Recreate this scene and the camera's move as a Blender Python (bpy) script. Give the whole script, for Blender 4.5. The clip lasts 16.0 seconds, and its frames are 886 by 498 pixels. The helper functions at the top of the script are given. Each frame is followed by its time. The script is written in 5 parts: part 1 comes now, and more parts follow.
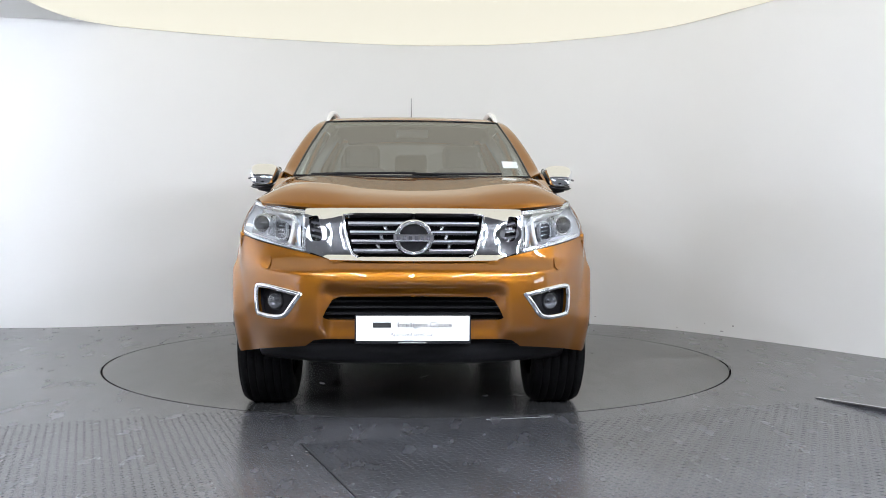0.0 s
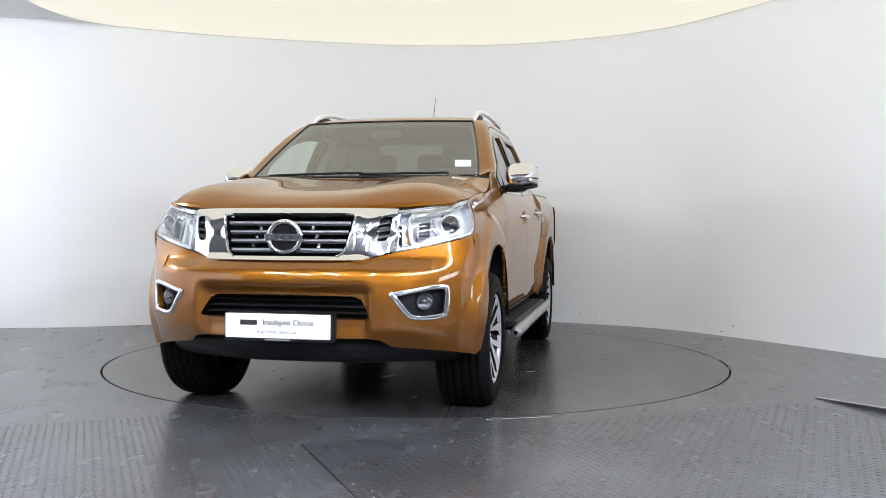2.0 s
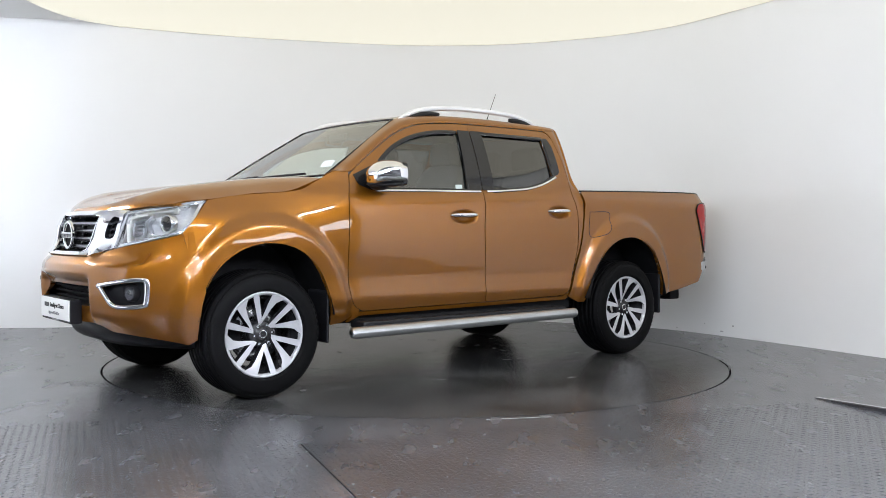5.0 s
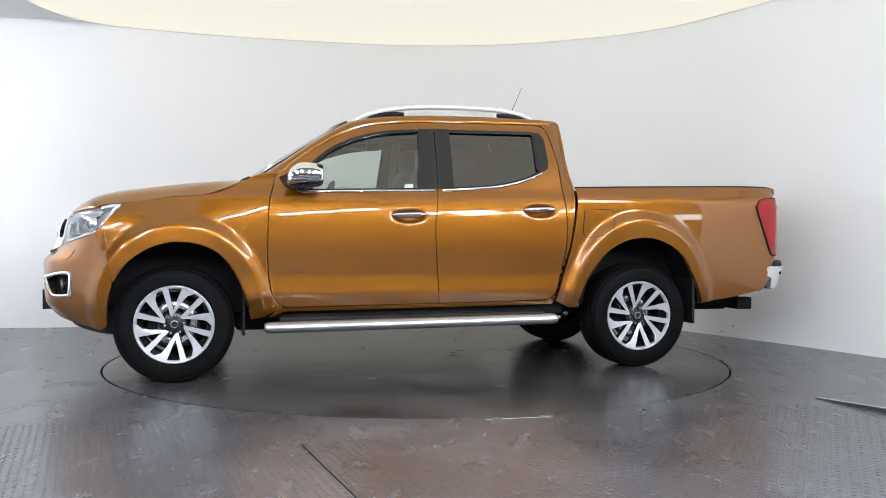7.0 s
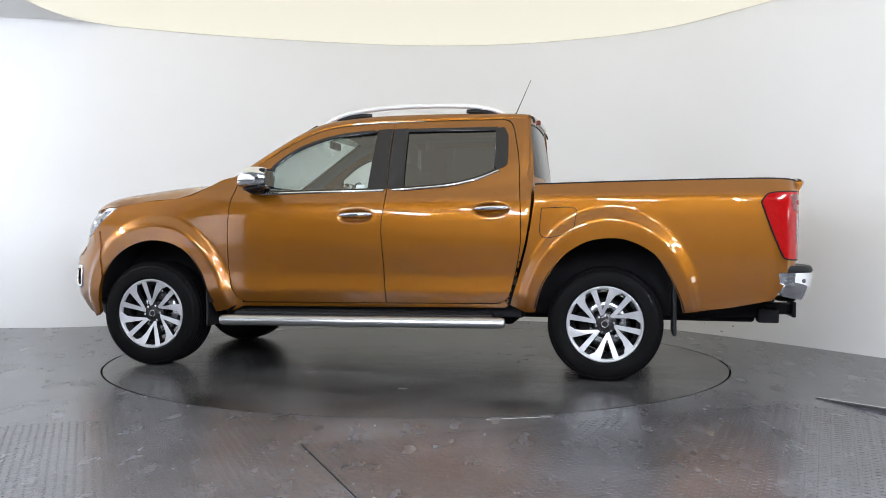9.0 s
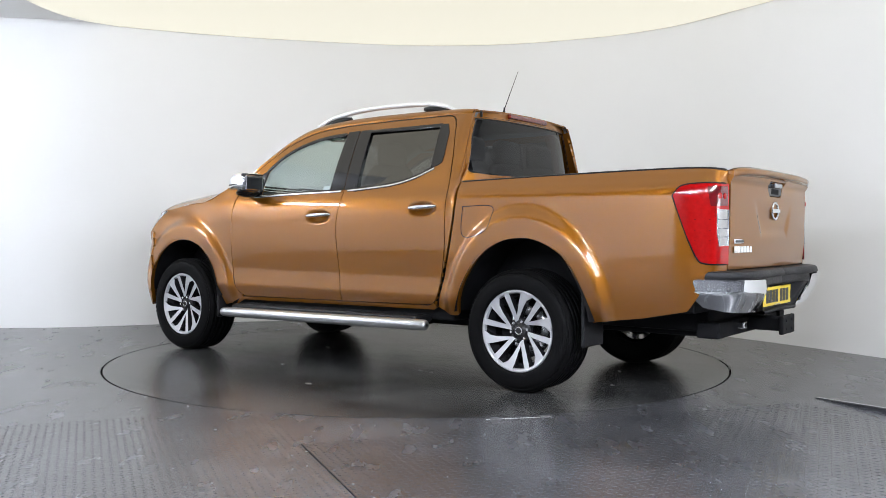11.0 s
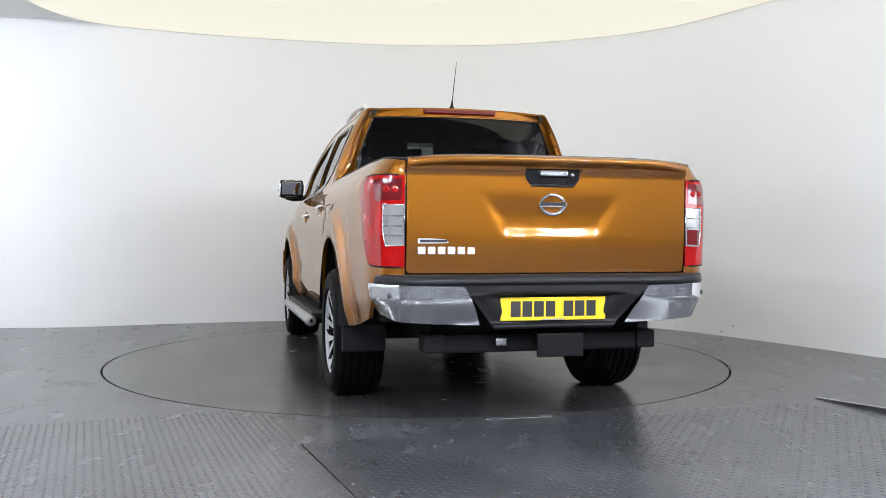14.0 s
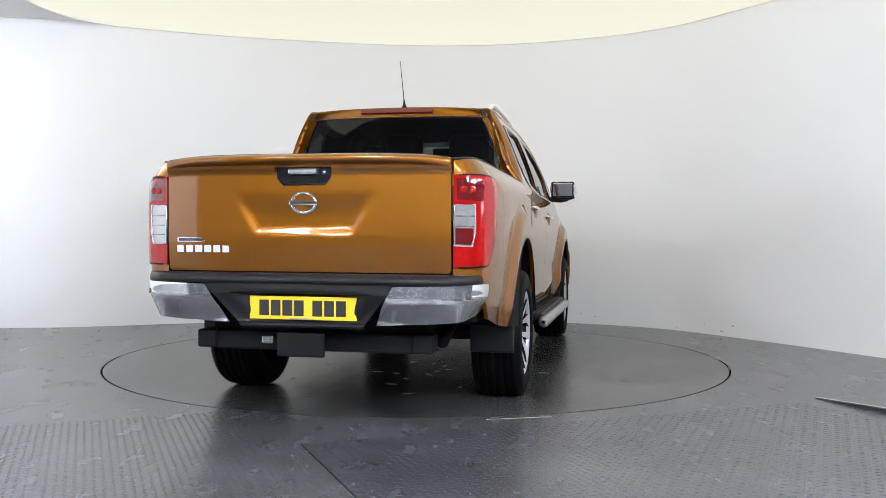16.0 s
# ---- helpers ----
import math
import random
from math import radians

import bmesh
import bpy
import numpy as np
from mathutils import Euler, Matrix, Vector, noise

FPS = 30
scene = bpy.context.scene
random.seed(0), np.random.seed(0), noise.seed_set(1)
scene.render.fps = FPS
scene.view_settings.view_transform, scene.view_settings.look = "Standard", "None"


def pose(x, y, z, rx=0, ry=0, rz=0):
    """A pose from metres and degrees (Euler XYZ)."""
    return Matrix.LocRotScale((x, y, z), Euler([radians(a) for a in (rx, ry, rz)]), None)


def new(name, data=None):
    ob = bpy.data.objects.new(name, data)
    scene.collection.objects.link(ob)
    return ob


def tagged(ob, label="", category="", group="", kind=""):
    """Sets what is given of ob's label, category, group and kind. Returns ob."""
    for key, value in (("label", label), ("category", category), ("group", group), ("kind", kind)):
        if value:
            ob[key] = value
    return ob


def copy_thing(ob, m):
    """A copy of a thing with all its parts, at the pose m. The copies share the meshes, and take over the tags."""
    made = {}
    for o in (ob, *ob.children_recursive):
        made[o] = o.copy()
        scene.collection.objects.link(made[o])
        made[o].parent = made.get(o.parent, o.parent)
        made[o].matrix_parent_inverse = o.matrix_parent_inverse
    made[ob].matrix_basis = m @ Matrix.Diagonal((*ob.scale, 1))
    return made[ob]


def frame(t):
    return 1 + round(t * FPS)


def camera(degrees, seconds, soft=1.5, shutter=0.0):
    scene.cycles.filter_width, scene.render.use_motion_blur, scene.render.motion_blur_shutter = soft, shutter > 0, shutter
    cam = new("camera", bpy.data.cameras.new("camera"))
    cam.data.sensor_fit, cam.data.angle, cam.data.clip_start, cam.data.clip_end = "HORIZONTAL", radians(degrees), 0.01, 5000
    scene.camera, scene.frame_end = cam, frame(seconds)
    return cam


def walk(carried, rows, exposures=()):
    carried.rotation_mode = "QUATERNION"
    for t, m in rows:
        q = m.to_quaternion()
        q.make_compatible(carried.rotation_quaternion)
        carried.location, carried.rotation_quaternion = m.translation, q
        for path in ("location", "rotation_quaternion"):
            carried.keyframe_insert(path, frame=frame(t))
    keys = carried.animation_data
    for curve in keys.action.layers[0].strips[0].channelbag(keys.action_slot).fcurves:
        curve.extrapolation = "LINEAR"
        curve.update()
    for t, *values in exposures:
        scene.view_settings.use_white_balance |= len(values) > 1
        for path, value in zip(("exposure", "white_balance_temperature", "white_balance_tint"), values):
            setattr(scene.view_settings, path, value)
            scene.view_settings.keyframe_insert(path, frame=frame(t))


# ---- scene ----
cam = camera(52.6, 16.0, soft=0.8)
still = pose(0, 0, 0.944, 88.973, 0, 0) @ pose(0, 0, 0, 0, 0, 0.278)
walk(cam, [(0, still), (16, still)], exposures=[(0, 0.0), (16, 0.0)])

# turntable angle in degrees by seconds, its centre, and the truck's place on it
TH = {0: 2.32, 0.5: 1.24, 1: -1.65, 1.5: -5.87, 2: -11.94, 2.5: -18.21, 3: -24.97, 3.5: -31.23, 4: -37.94, 4.5: -44.19, 5: -50.81,
      5.5: -57.0, 6: -63.3, 6.5: -69.5, 7: -75.7, 7.5: -81.89, 8: -88.41, 8.5: -94.8, 9: -101.2, 9.5: -107.5, 10: -113.9,
      10.5: -120.24, 11: -126.86, 11.5: -133.12, 12: -139.78, 12.5: -146.1, 13: -152.77, 13.5: -159.01, 14: -165.82,
      14.5: -172.1, 15: -178.89, 15.5: -185.17, 16: -191.86}
CENTRE, OFFSET, RADIUS = (-0.18, 6.802), (-0.062, -0.172), 2.263

# ---- world and light ----
world = bpy.data.worlds.new("studio")
scene.world = world
world.use_nodes = True
world.node_tree.nodes["Background"].inputs[0].default_value = (0.9, 0.95, 1, 1)
world.node_tree.nodes["Background"].inputs[1].default_value = 0.05
CEILING_GLOW, SIDE_GLOW, STRIP_GLOW = 0.82, 9.0, 318.0


# ---- materials ----
def shader(name, colour, rough=0.5, metal=0.0, coat=0.0, vary=0.0, scale=8.0, bump=0.0, bump_scale=60.0, spec=0.5, glow=0.0):
    m = bpy.data.materials.new(name)
    m.use_nodes = True
    nt = m.node_tree
    b = nt.nodes["Principled BSDF"]
    b.inputs["Base Color"].default_value = (*colour, 1)
    b.inputs["Roughness"].default_value = rough
    b.inputs["Metallic"].default_value = metal
    b.inputs["Specular IOR Level"].default_value = spec
    b.inputs["Coat Weight"].default_value = coat
    b.inputs["Coat Roughness"].default_value = 0.03
    b.inputs["Coat IOR"].default_value = 1.6
    if glow:
        b.inputs["Emission Color"].default_value = (*colour, 1)
        b.inputs["Emission Strength"].default_value = glow
        b.inputs["Base Color"].default_value = (*[c * 0.2 for c in colour], 1)
    co = nt.nodes.new("ShaderNodeTexCoord")
    if vary:
        n = nt.nodes.new("ShaderNodeTexNoise")
        n.inputs["Scale"].default_value, n.inputs["Detail"].default_value = scale, 6
        nt.links.new(co.outputs["Object"], n.inputs["Vector"])
        r = nt.nodes.new("ShaderNodeMix")
        r.data_type = "RGBA"
        r.inputs["A"].default_value = (*[max(0, c * (1 - vary)) for c in colour], 1)
        r.inputs["B"].default_value = (*[min(1, c * (1 + vary)) for c in colour], 1)
        nt.links.new(n.outputs["Fac"], r.inputs["Factor"])
        nt.links.new(r.outputs["Result"], b.inputs["Base Color"])
        q = nt.nodes.new("ShaderNodeMapRange")
        q.inputs["To Min"].default_value, q.inputs["To Max"].default_value = max(0.02, rough * (1 - vary)), min(1, rough * (1 + vary))
        nt.links.new(n.outputs["Fac"], q.inputs["Value"])
        nt.links.new(q.outputs["Result"], b.inputs["Roughness"])
    if bump:
        n = nt.nodes.new("ShaderNodeTexNoise")
        n.inputs["Scale"].default_value, n.inputs["Detail"].default_value = bump_scale, 4
        nt.links.new(co.outputs["Object"], n.inputs["Vector"])
        u = nt.nodes.new("ShaderNodeBump")
        u.inputs["Strength"].default_value, u.inputs["Distance"].default_value = bump, 0.002
        nt.links.new(n.outputs["Fac"], u.inputs["Height"])
        nt.links.new(u.outputs["Normal"], b.inputs["Normal"])
    return m


def glass(name, tint, rough=0.0, least=0.09):
    """Thin pane: tinted see-through with a mirror gloss by angle."""
    m = bpy.data.materials.new(name)
    m.use_nodes = True
    nt = m.node_tree
    nt.nodes.remove(nt.nodes["Principled BSDF"])
    t, g, f, x, p, q = (nt.nodes.new(k) for k in ("ShaderNodeBsdfTransparent", "ShaderNodeBsdfGlossy", "ShaderNodeLayerWeight", "ShaderNodeMixShader", "ShaderNodeMath", "ShaderNodeMapRange"))
    t.inputs[0].default_value = (*tint, 1)
    g.inputs["Roughness"].default_value = rough
    f.inputs["Blend"].default_value = 0.5
    p.operation = "POWER"
    p.inputs[1].default_value = 4.5
    q.inputs["To Min"].default_value = least
    nt.links.new(f.outputs["Facing"], p.inputs[0])
    nt.links.new(p.outputs[0], q.inputs["Value"])
    nt.links.new(q.outputs["Result"], x.inputs[0])
    nt.links.new(t.outputs[0], x.inputs[1])
    nt.links.new(g.outputs[0], x.inputs[2])
    nt.links.new(x.outputs[0], nt.nodes["Material Output"].inputs[0])
    return m


PAINT = shader("orange metallic paint", (0.250, 0.089, 0.0045), 0.40, 0.82, 1.0, 0.06, 900.0)
PAINT.node_tree.nodes["Principled BSDF"].inputs["Specular Tint"].default_value = (0.95, 0.75, 0.5, 1)
CHROME = shader("chrome", (0.82, 0.83, 0.85), 0.06, 1.0, vary=0.02)
SATIN = shader("satin aluminium", (0.72, 0.73, 0.75), 0.24, 1.0, vary=0.05, scale=30)
RIM_FACE = shader("machined alloy", (0.50, 0.50, 0.52), 0.30, 0.4, vary=0.04, scale=40)
RAIL = shader("pale anodised rail", (0.80, 0.80, 0.81), 0.33, 0.35, vary=0.03, scale=40)
STEP = shader("dull step aluminium", (0.46, 0.47, 0.48), 0.30, 0.9, vary=0.06, scale=30)
RIM_DARK = shader("black alloy lacquer", (0.02, 0.02, 0.022), 0.25, 0.3, vary=0.1)
RUBBER = shader("tyre rubber", (0.0035, 0.0035, 0.0038), 0.6, 0, vary=0.2, scale=12, bump=0.4, bump_scale=220, spec=0.07)
PLASTIC = shader("black textured plastic", (0.009, 0.009, 0.0105), 0.45, 0, vary=0.15, scale=20, bump=0.25, bump_scale=400, spec=0.22)
GLOSS_BLACK = shader("gloss black trim", (0.012, 0.012, 0.014), 0.12, 0, vary=0.05)
UNDER = shader("underbody black", (0.006, 0.006, 0.007), 0.7, 0, vary=0.3, scale=6, bump=0.3, bump_scale=90, spec=0.15)
CABIN = shader("dark cabin fabric", (0.045, 0.045, 0.05), 0.8, 0, vary=0.15, scale=40, bump=0.3, bump_scale=500)
CABIN_LIGHT = shader("grey headlining", (0.20, 0.20, 0.195), 0.85, 0, vary=0.06, scale=30)
CLEAR = glass("clear glass", (0.80, 0.87, 0.84), least=0.14)
PRIVACY = glass("privacy glass", (0.13, 0.13, 0.135), least=0.05)
SCREEN = glass("windscreen glass", (0.76, 0.87, 0.85), least=0.26)
BAND = glass("shaded glass band", (0.42, 0.47, 0.45))
SIDE_PRIVACY = glass("tinted side glass", (0.10, 0.10, 0.11), least=0.15)
LENS = glass("lamp lens", (0.96, 0.97, 0.98))
RED_LENS = shader("red lamp lens", (0.32, 0.003, 0.003), 0.10, 0, 0.35, 0.25, 45, spec=0.35)
DARK_RED = shader("dark red lamp lens", (0.12, 0.002, 0.004), 0.1, 0, 1.0, 0.2, 80)
CLEAR_LAMP = shader("clear lamp reflector", (0.42, 0.41, 0.40), 0.2, 0.6, 1.0, 0.25, 90)
LAMP_CHROME = shader("lamp reflector", (0.70, 0.72, 0.75), 0.22, 0.4, vary=0.1, scale=25)
LAMP_DARK = shader("lamp dark bezel", (0.09, 0.09, 0.10), 0.25, 0.4, vary=0.1)
WHITE_CARD = shader("white plate", (0.86, 0.86, 0.83), 0.4, 0, vary=0.02)
YELLOW = shader("yellow reflective plate", (0.80, 0.58, 0.02), 0.4, 0, vary=0.04, scale=50)
INK = shader("printed ink", (0.02, 0.02, 0.02), 0.5)
SCUFF = shader("grey scuff", (0.42, 0.42, 0.41), 0.6)
DULL_SCUFF = shader("dull floor scuff", (0.17, 0.17, 0.168), 0.5, 0, vary=0.4, scale=60)
GREY_INK = shader("grey printed ink", (0.30, 0.30, 0.30), 0.5)
MIRROR = shader("mirror glass", (0.85, 0.86, 0.88), 0.02, 1.0)
AMBER = shader("amber lens", (0.75, 0.30, 0.08), 0.1, 0, 1.0)
PAPER = shader("printed paper", (0.7, 0.75, 0.76), 0.6, 0, vary=0.08, scale=80)
WALL = shader("white wall paint", (0.80, 0.80, 0.79), 0.62, 0, vary=0.02, scale=1.3, bump=0.06, bump_scale=30)
CEILING = shader("white ceiling paint", (0.82, 0.82, 0.80), 0.8, 0, vary=0.02, scale=2)
HALL = shader("dull hall paint", (0.16, 0.16, 0.165), 0.7, 0, vary=0.1, scale=1)
GLOW_CEILING = shader("lit stretch ceiling", (1.0, 0.965, 0.82), 0.8, glow=CEILING_GLOW)
GLOW_SIDE = shader("lit softbox cloth", (0.86, 0.92, 1.0), 0.8, glow=SIDE_GLOW)
GLOW_STRIP = shader("lit tube", (0.84, 0.89, 1.0), 0.8, glow=STRIP_GLOW)


def floor_paint(name, colour, rough, spots, bumpy, worn=0.22):
    """Worn, glossy floor paint with scuffs, dull patches and fine unevenness."""
    m = shader(name, colour, rough, spec=0.62)
    nt = m.node_tree
    b = nt.nodes["Principled BSDF"]
    co = nt.nodes.new("ShaderNodeTexCoord")

    def field(scale, detail, lo, hi, stretch=(1, 1, 1)):
        mp, n, q = (nt.nodes.new(k) for k in ("ShaderNodeMapping", "ShaderNodeTexNoise", "ShaderNodeMapRange"))
        mp.inputs["Scale"].default_value = stretch
        n.inputs["Scale"].default_value, n.inputs["Detail"].default_value = scale, detail
        q.inputs["From Min"].default_value, q.inputs["From Max"].default_value = lo, hi
        nt.links.new(co.outputs["Object"], mp.inputs["Vector"])
        nt.links.new(mp.outputs["Vector"], n.inputs["Vector"])
        nt.links.new(n.outputs["Fac"], q.inputs["Value"])
        return q.outputs["Result"]
    broad, fine, fleck = field(1.6, 7, 0.35, 0.68), field(9, 5, 0.0, 1.0, (1, 0.35, 1)), field(70, 3, 0.66, 0.74)
    mix = nt.nodes.new("ShaderNodeMix")
    mix.data_type = "RGBA"
    mix.inputs["A"].default_value = (*[c * (1 - worn) for c in colour], 1)
    mix.inputs["B"].default_value = (*[c * (1 + 1.6 * worn) for c in colour], 1)
    nt.links.new(broad, mix.inputs["Factor"])
    top = nt.nodes.new("ShaderNodeMix")
    top.data_type = "RGBA"
    top.inputs["B"].default_value = (0.35, 0.35, 0.34, 1)
    nt.links.new(mix.outputs["Result"], top.inputs["A"])
    k = nt.nodes.new("ShaderNodeMath")
    k.operation = "MULTIPLY"
    k.inputs[1].default_value = spots
    nt.links.new(fleck, k.inputs[0])
    nt.links.new(k.outputs[0], top.inputs["Factor"])
    nt.links.new(top.outputs["Result"], b.inputs["Base Color"])
    r = nt.nodes.new("ShaderNodeMapRange")
    r.inputs["To Min"].default_value, r.inputs["To Max"].default_value = rough * 0.85, rough * 1.18
    nt.links.new(fine, r.inputs["Value"])
    nt.links.new(r.outputs["Result"], b.inputs["Roughness"])
    u = nt.nodes.new("ShaderNodeBump")
    u.inputs["Strength"].default_value, u.inputs["Distance"].default_value = bumpy, 0.002
    nt.links.new(fine, u.inputs["Height"])
    nt.links.new(u.outputs["Normal"], b.inputs["Normal"])
    return m


FLOOR = floor_paint("grey floor paint", (0.070, 0.071, 0.077), 0.26, 0.0, 0.0)
DISC = floor_paint("turntable paint", (0.040, 0.040, 0.040), 0.25, 0.10, 0.0, 0.55)
TREAD = floor_paint("tread plate steel paint", (0.052, 0.054, 0.060), 0.26, 0.0, 0.0)


# ---- mesh tools ----
def link(name, verts, faces, mat, parent=None, label="", smooth=True):
    me = bpy.data.meshes.new(name)
    me.from_pydata([tuple(map(float, v)) for v in verts], [], faces)
    me.materials.append(mat)
    if smooth:
        me.polygons.foreach_set("use_smooth", [True] * len(me.polygons))
    ob = new(name, me)
    ob.parent = parent
    return tagged(ob, label)


def part(name, bm, mat, parent=None, label="", smooth=False):
    me = bpy.data.meshes.new(name)
    bmesh.ops.recalc_face_normals(bm, faces=bm.faces)
    bm.to_mesh(me)
    bm.free()
    me.materials.append(mat)
    if smooth:
        me.polygons.foreach_set("use_smooth", [True] * len(me.polygons))
    ob = new(name, me)
    ob.parent = parent
    return tagged(ob, label)


def block(x0, x1, y0, y1, z0, z1, bevel=0.01, bm=None, seg=2, m=None):
    bm = bm or bmesh.new()
    got = bmesh.ops.create_cube(bm, size=1, matrix=(m or Matrix()) @ Matrix.LocRotScale(((x0 + x1) / 2, (y0 + y1) / 2, (z0 + z1) / 2), None, (x1 - x0, y1 - y0, z1 - z0)))
    if bevel:
        edges = list({e for v in got["verts"] for e in v.link_edges})
        bmesh.ops.bevel(bm, geom=edges, offset=bevel, segments=seg, profile=0.5, affect="EDGES")
    return bm


def smooth_line(pts, n, axis=0):
    """Catmull-Rom through control points along an axis, n steps in all."""
    P = np.moveaxis(np.asarray(pts, float), axis, 0)
    k = len(P)
    if k < 3:
        t = np.linspace(0, 1, n).reshape((-1,) + (1,) * (P.ndim - 1))
        return np.moveaxis(P[0] * (1 - t) + P[-1] * t, 0, axis)
    Q = np.concatenate([[2 * P[0] - P[1]], P, [2 * P[-1] - P[-2]]])
    t = np.linspace(0, k - 1 - 1e-9, n)
    i = t.astype(int)
    f = (t - i).reshape((-1,) + (1,) * (P.ndim - 1))
    a, b, c, d = Q[i], Q[i + 1], Q[i + 2], Q[i + 3]
    return np.moveaxis(0.5 * (2 * b + (c - a) * f + (2 * a - 5 * b + 4 * c - d) * f ** 2 + (3 * b - a - 3 * c + d) * f ** 3), 0, axis)


def table(*pairs):
    """A smooth function through (place, value) pairs."""
    xs, ys = np.array(pairs, float).T
    fine = np.linspace(xs[0], xs[-1], 600)
    slope = np.gradient(ys, xs)
    i = np.clip(np.searchsorted(xs, fine, "right") - 1, 0, len(xs) - 2)
    w = xs[i + 1] - xs[i]
    t = (fine - xs[i]) / w
    vals = ((1 + 2 * t) * (1 - t) ** 2 * ys[i] + t * (1 - t) ** 2 * w * slope[i] + t * t * (3 - 2 * t) * ys[i + 1] + t * t * (t - 1) * w * slope[i + 1])
    return lambda q: np.interp(q, fine, vals)


def step01(x):
    x = np.clip(x, 0, 1)
    return x * x * (3 - 2 * x)


def flip(P, side):
    P = np.array(P, float)
    P[..., 0] *= side
    return P


def grid_faces(r, c):
    return [(i * c + j, i * c + j + 1, (i + 1) * c + j + 1, (i + 1) * c + j) for i in range(r - 1) for j in range(c - 1)]


def with_rim(V, F, N, depth):
    """Adds a turned-in rim along the open border, so that a panel has thickness."""
    count = {}
    for f in F:
        for a, b in zip(f, f[1:] + f[:1]):
            count[(min(a, b), max(a, b))] = count.get((min(a, b), max(a, b)), 0) + 1
    border = [e for e, k in count.items() if k == 1]
    V = list(V)
    idx = {}
    for e in border:
        for a in e:
            if a not in idx:
                idx[a] = len(V)
                V.append(V[a])
                V.append(V[a] - N[a] * depth)
    return V, F + [(idx[a], idx[b], idx[b] + 1, idx[a] + 1) for a, b in border]


def loft(name, ctrl, nu, nv, mat, parent, side=1, rim=0.012, label="", centre=(0, 0, 0.9)):
    P = smooth_line(smooth_line(ctrl, nu, 0), nv, 1)
    du, dv = np.gradient(P, axis=0), np.gradient(P, axis=1)
    N = np.cross(du, dv)
    N /= np.linalg.norm(N, axis=2, keepdims=True) + 1e-12
    if (N * (P - np.array(centre))).sum() < 0:
        N = -N
    V, F = list(flip(P, side).reshape(-1, 3)), grid_faces(nu, nv)
    if rim:
        V, F = with_rim(V, F, flip(N, side).reshape(-1, 3), rim)
    return link(name, V, F, mat, parent, label)


def inside(px, py, poly):
    x0, y0 = poly[:, 0], poly[:, 1]
    x1, y1 = np.roll(x0, -1), np.roll(y0, -1)
    hit = np.zeros(px.shape, bool)
    for a, b, c, d in zip(x0, y0, x1, y1):
        if b != d:
            hit ^= ((b > py) != (d > py)) & (px < (c - a) * (py - b) / (d - b) + a)
    return hit


def sheet(name, fn, outline, mat, parent, holes=(), cell=0.02, side=1, rim=0.014, out=0.0, label="", sign=1):
    """A panel cut from the surface fn(u, v) along an outline, with holes."""
    polys = [np.array(outline, float)] + [np.array(h, float) for h in holes]
    lo, hi = polys[0].min(0) - cell, polys[0].max(0) + cell
    nu, nv = [max(3, int(math.ceil((b - a) / cell)) + 1) for a, b in zip(lo, hi)]
    U, W = np.meshgrid(np.linspace(lo[0], hi[0], nu), np.linspace(lo[1], hi[1], nv), indexing="ij")
    cu, cv = (U[1:, 1:] + U[:-1, :-1]) / 2, (W[1:, 1:] + W[:-1, :-1]) / 2
    keep = inside(cu, cv, polys[0])
    for h in polys[1:]:
        keep &= ~inside(cu, cv, h)
    idx = np.arange(nu * nv).reshape(nu, nv)
    F = [(int(idx[i, j]), int(idx[i + 1, j]), int(idx[i + 1, j + 1]), int(idx[i, j + 1])) for i, j in zip(*np.nonzero(keep))]
    count = {}
    for f in F:
        for a, b in zip(f, f[1:] + f[:1]):
            k = (min(a, b), max(a, b))
            count[k] = count.get(k, 0) + 1
    border = sorted({a for k, c in count.items() if c == 1 for a in k})
    pts = np.stack([U.ravel(), W.ravel()], 1)
    A = np.concatenate([p for p in polys])
    B = np.concatenate([np.roll(p, -1, 0) for p in polys])
    D = B - A
    L = (D ** 2).sum(1) + 1e-15
    for k in border:
        t = np.clip(((pts[k] - A) * D).sum(1) / L, 0, 1)
        near = A + D * t[:, None]
        pts[k] = near[((near - pts[k]) ** 2).sum(1).argmin()]
    used = sorted({a for f in F for a in f})
    remap = {a: i for i, a in enumerate(used)}
    F = [tuple(remap[a] for a in f) for f in F]
    u, v = pts[used].T
    e = 1e-3
    P = fn(u, v)
    N = np.cross(fn(u + e, v) - fn(u - e, v), fn(u, v + e) - fn(u, v - e))
    N /= np.linalg.norm(N, axis=1, keepdims=True) + 1e-15
    N *= sign
    P = flip(P + N * out, side)
    N = flip(N, side)
    V = list(P)
    if rim:
        V, F = with_rim(V, F, N, rim)
    return link(name, V, F, mat, parent, label)


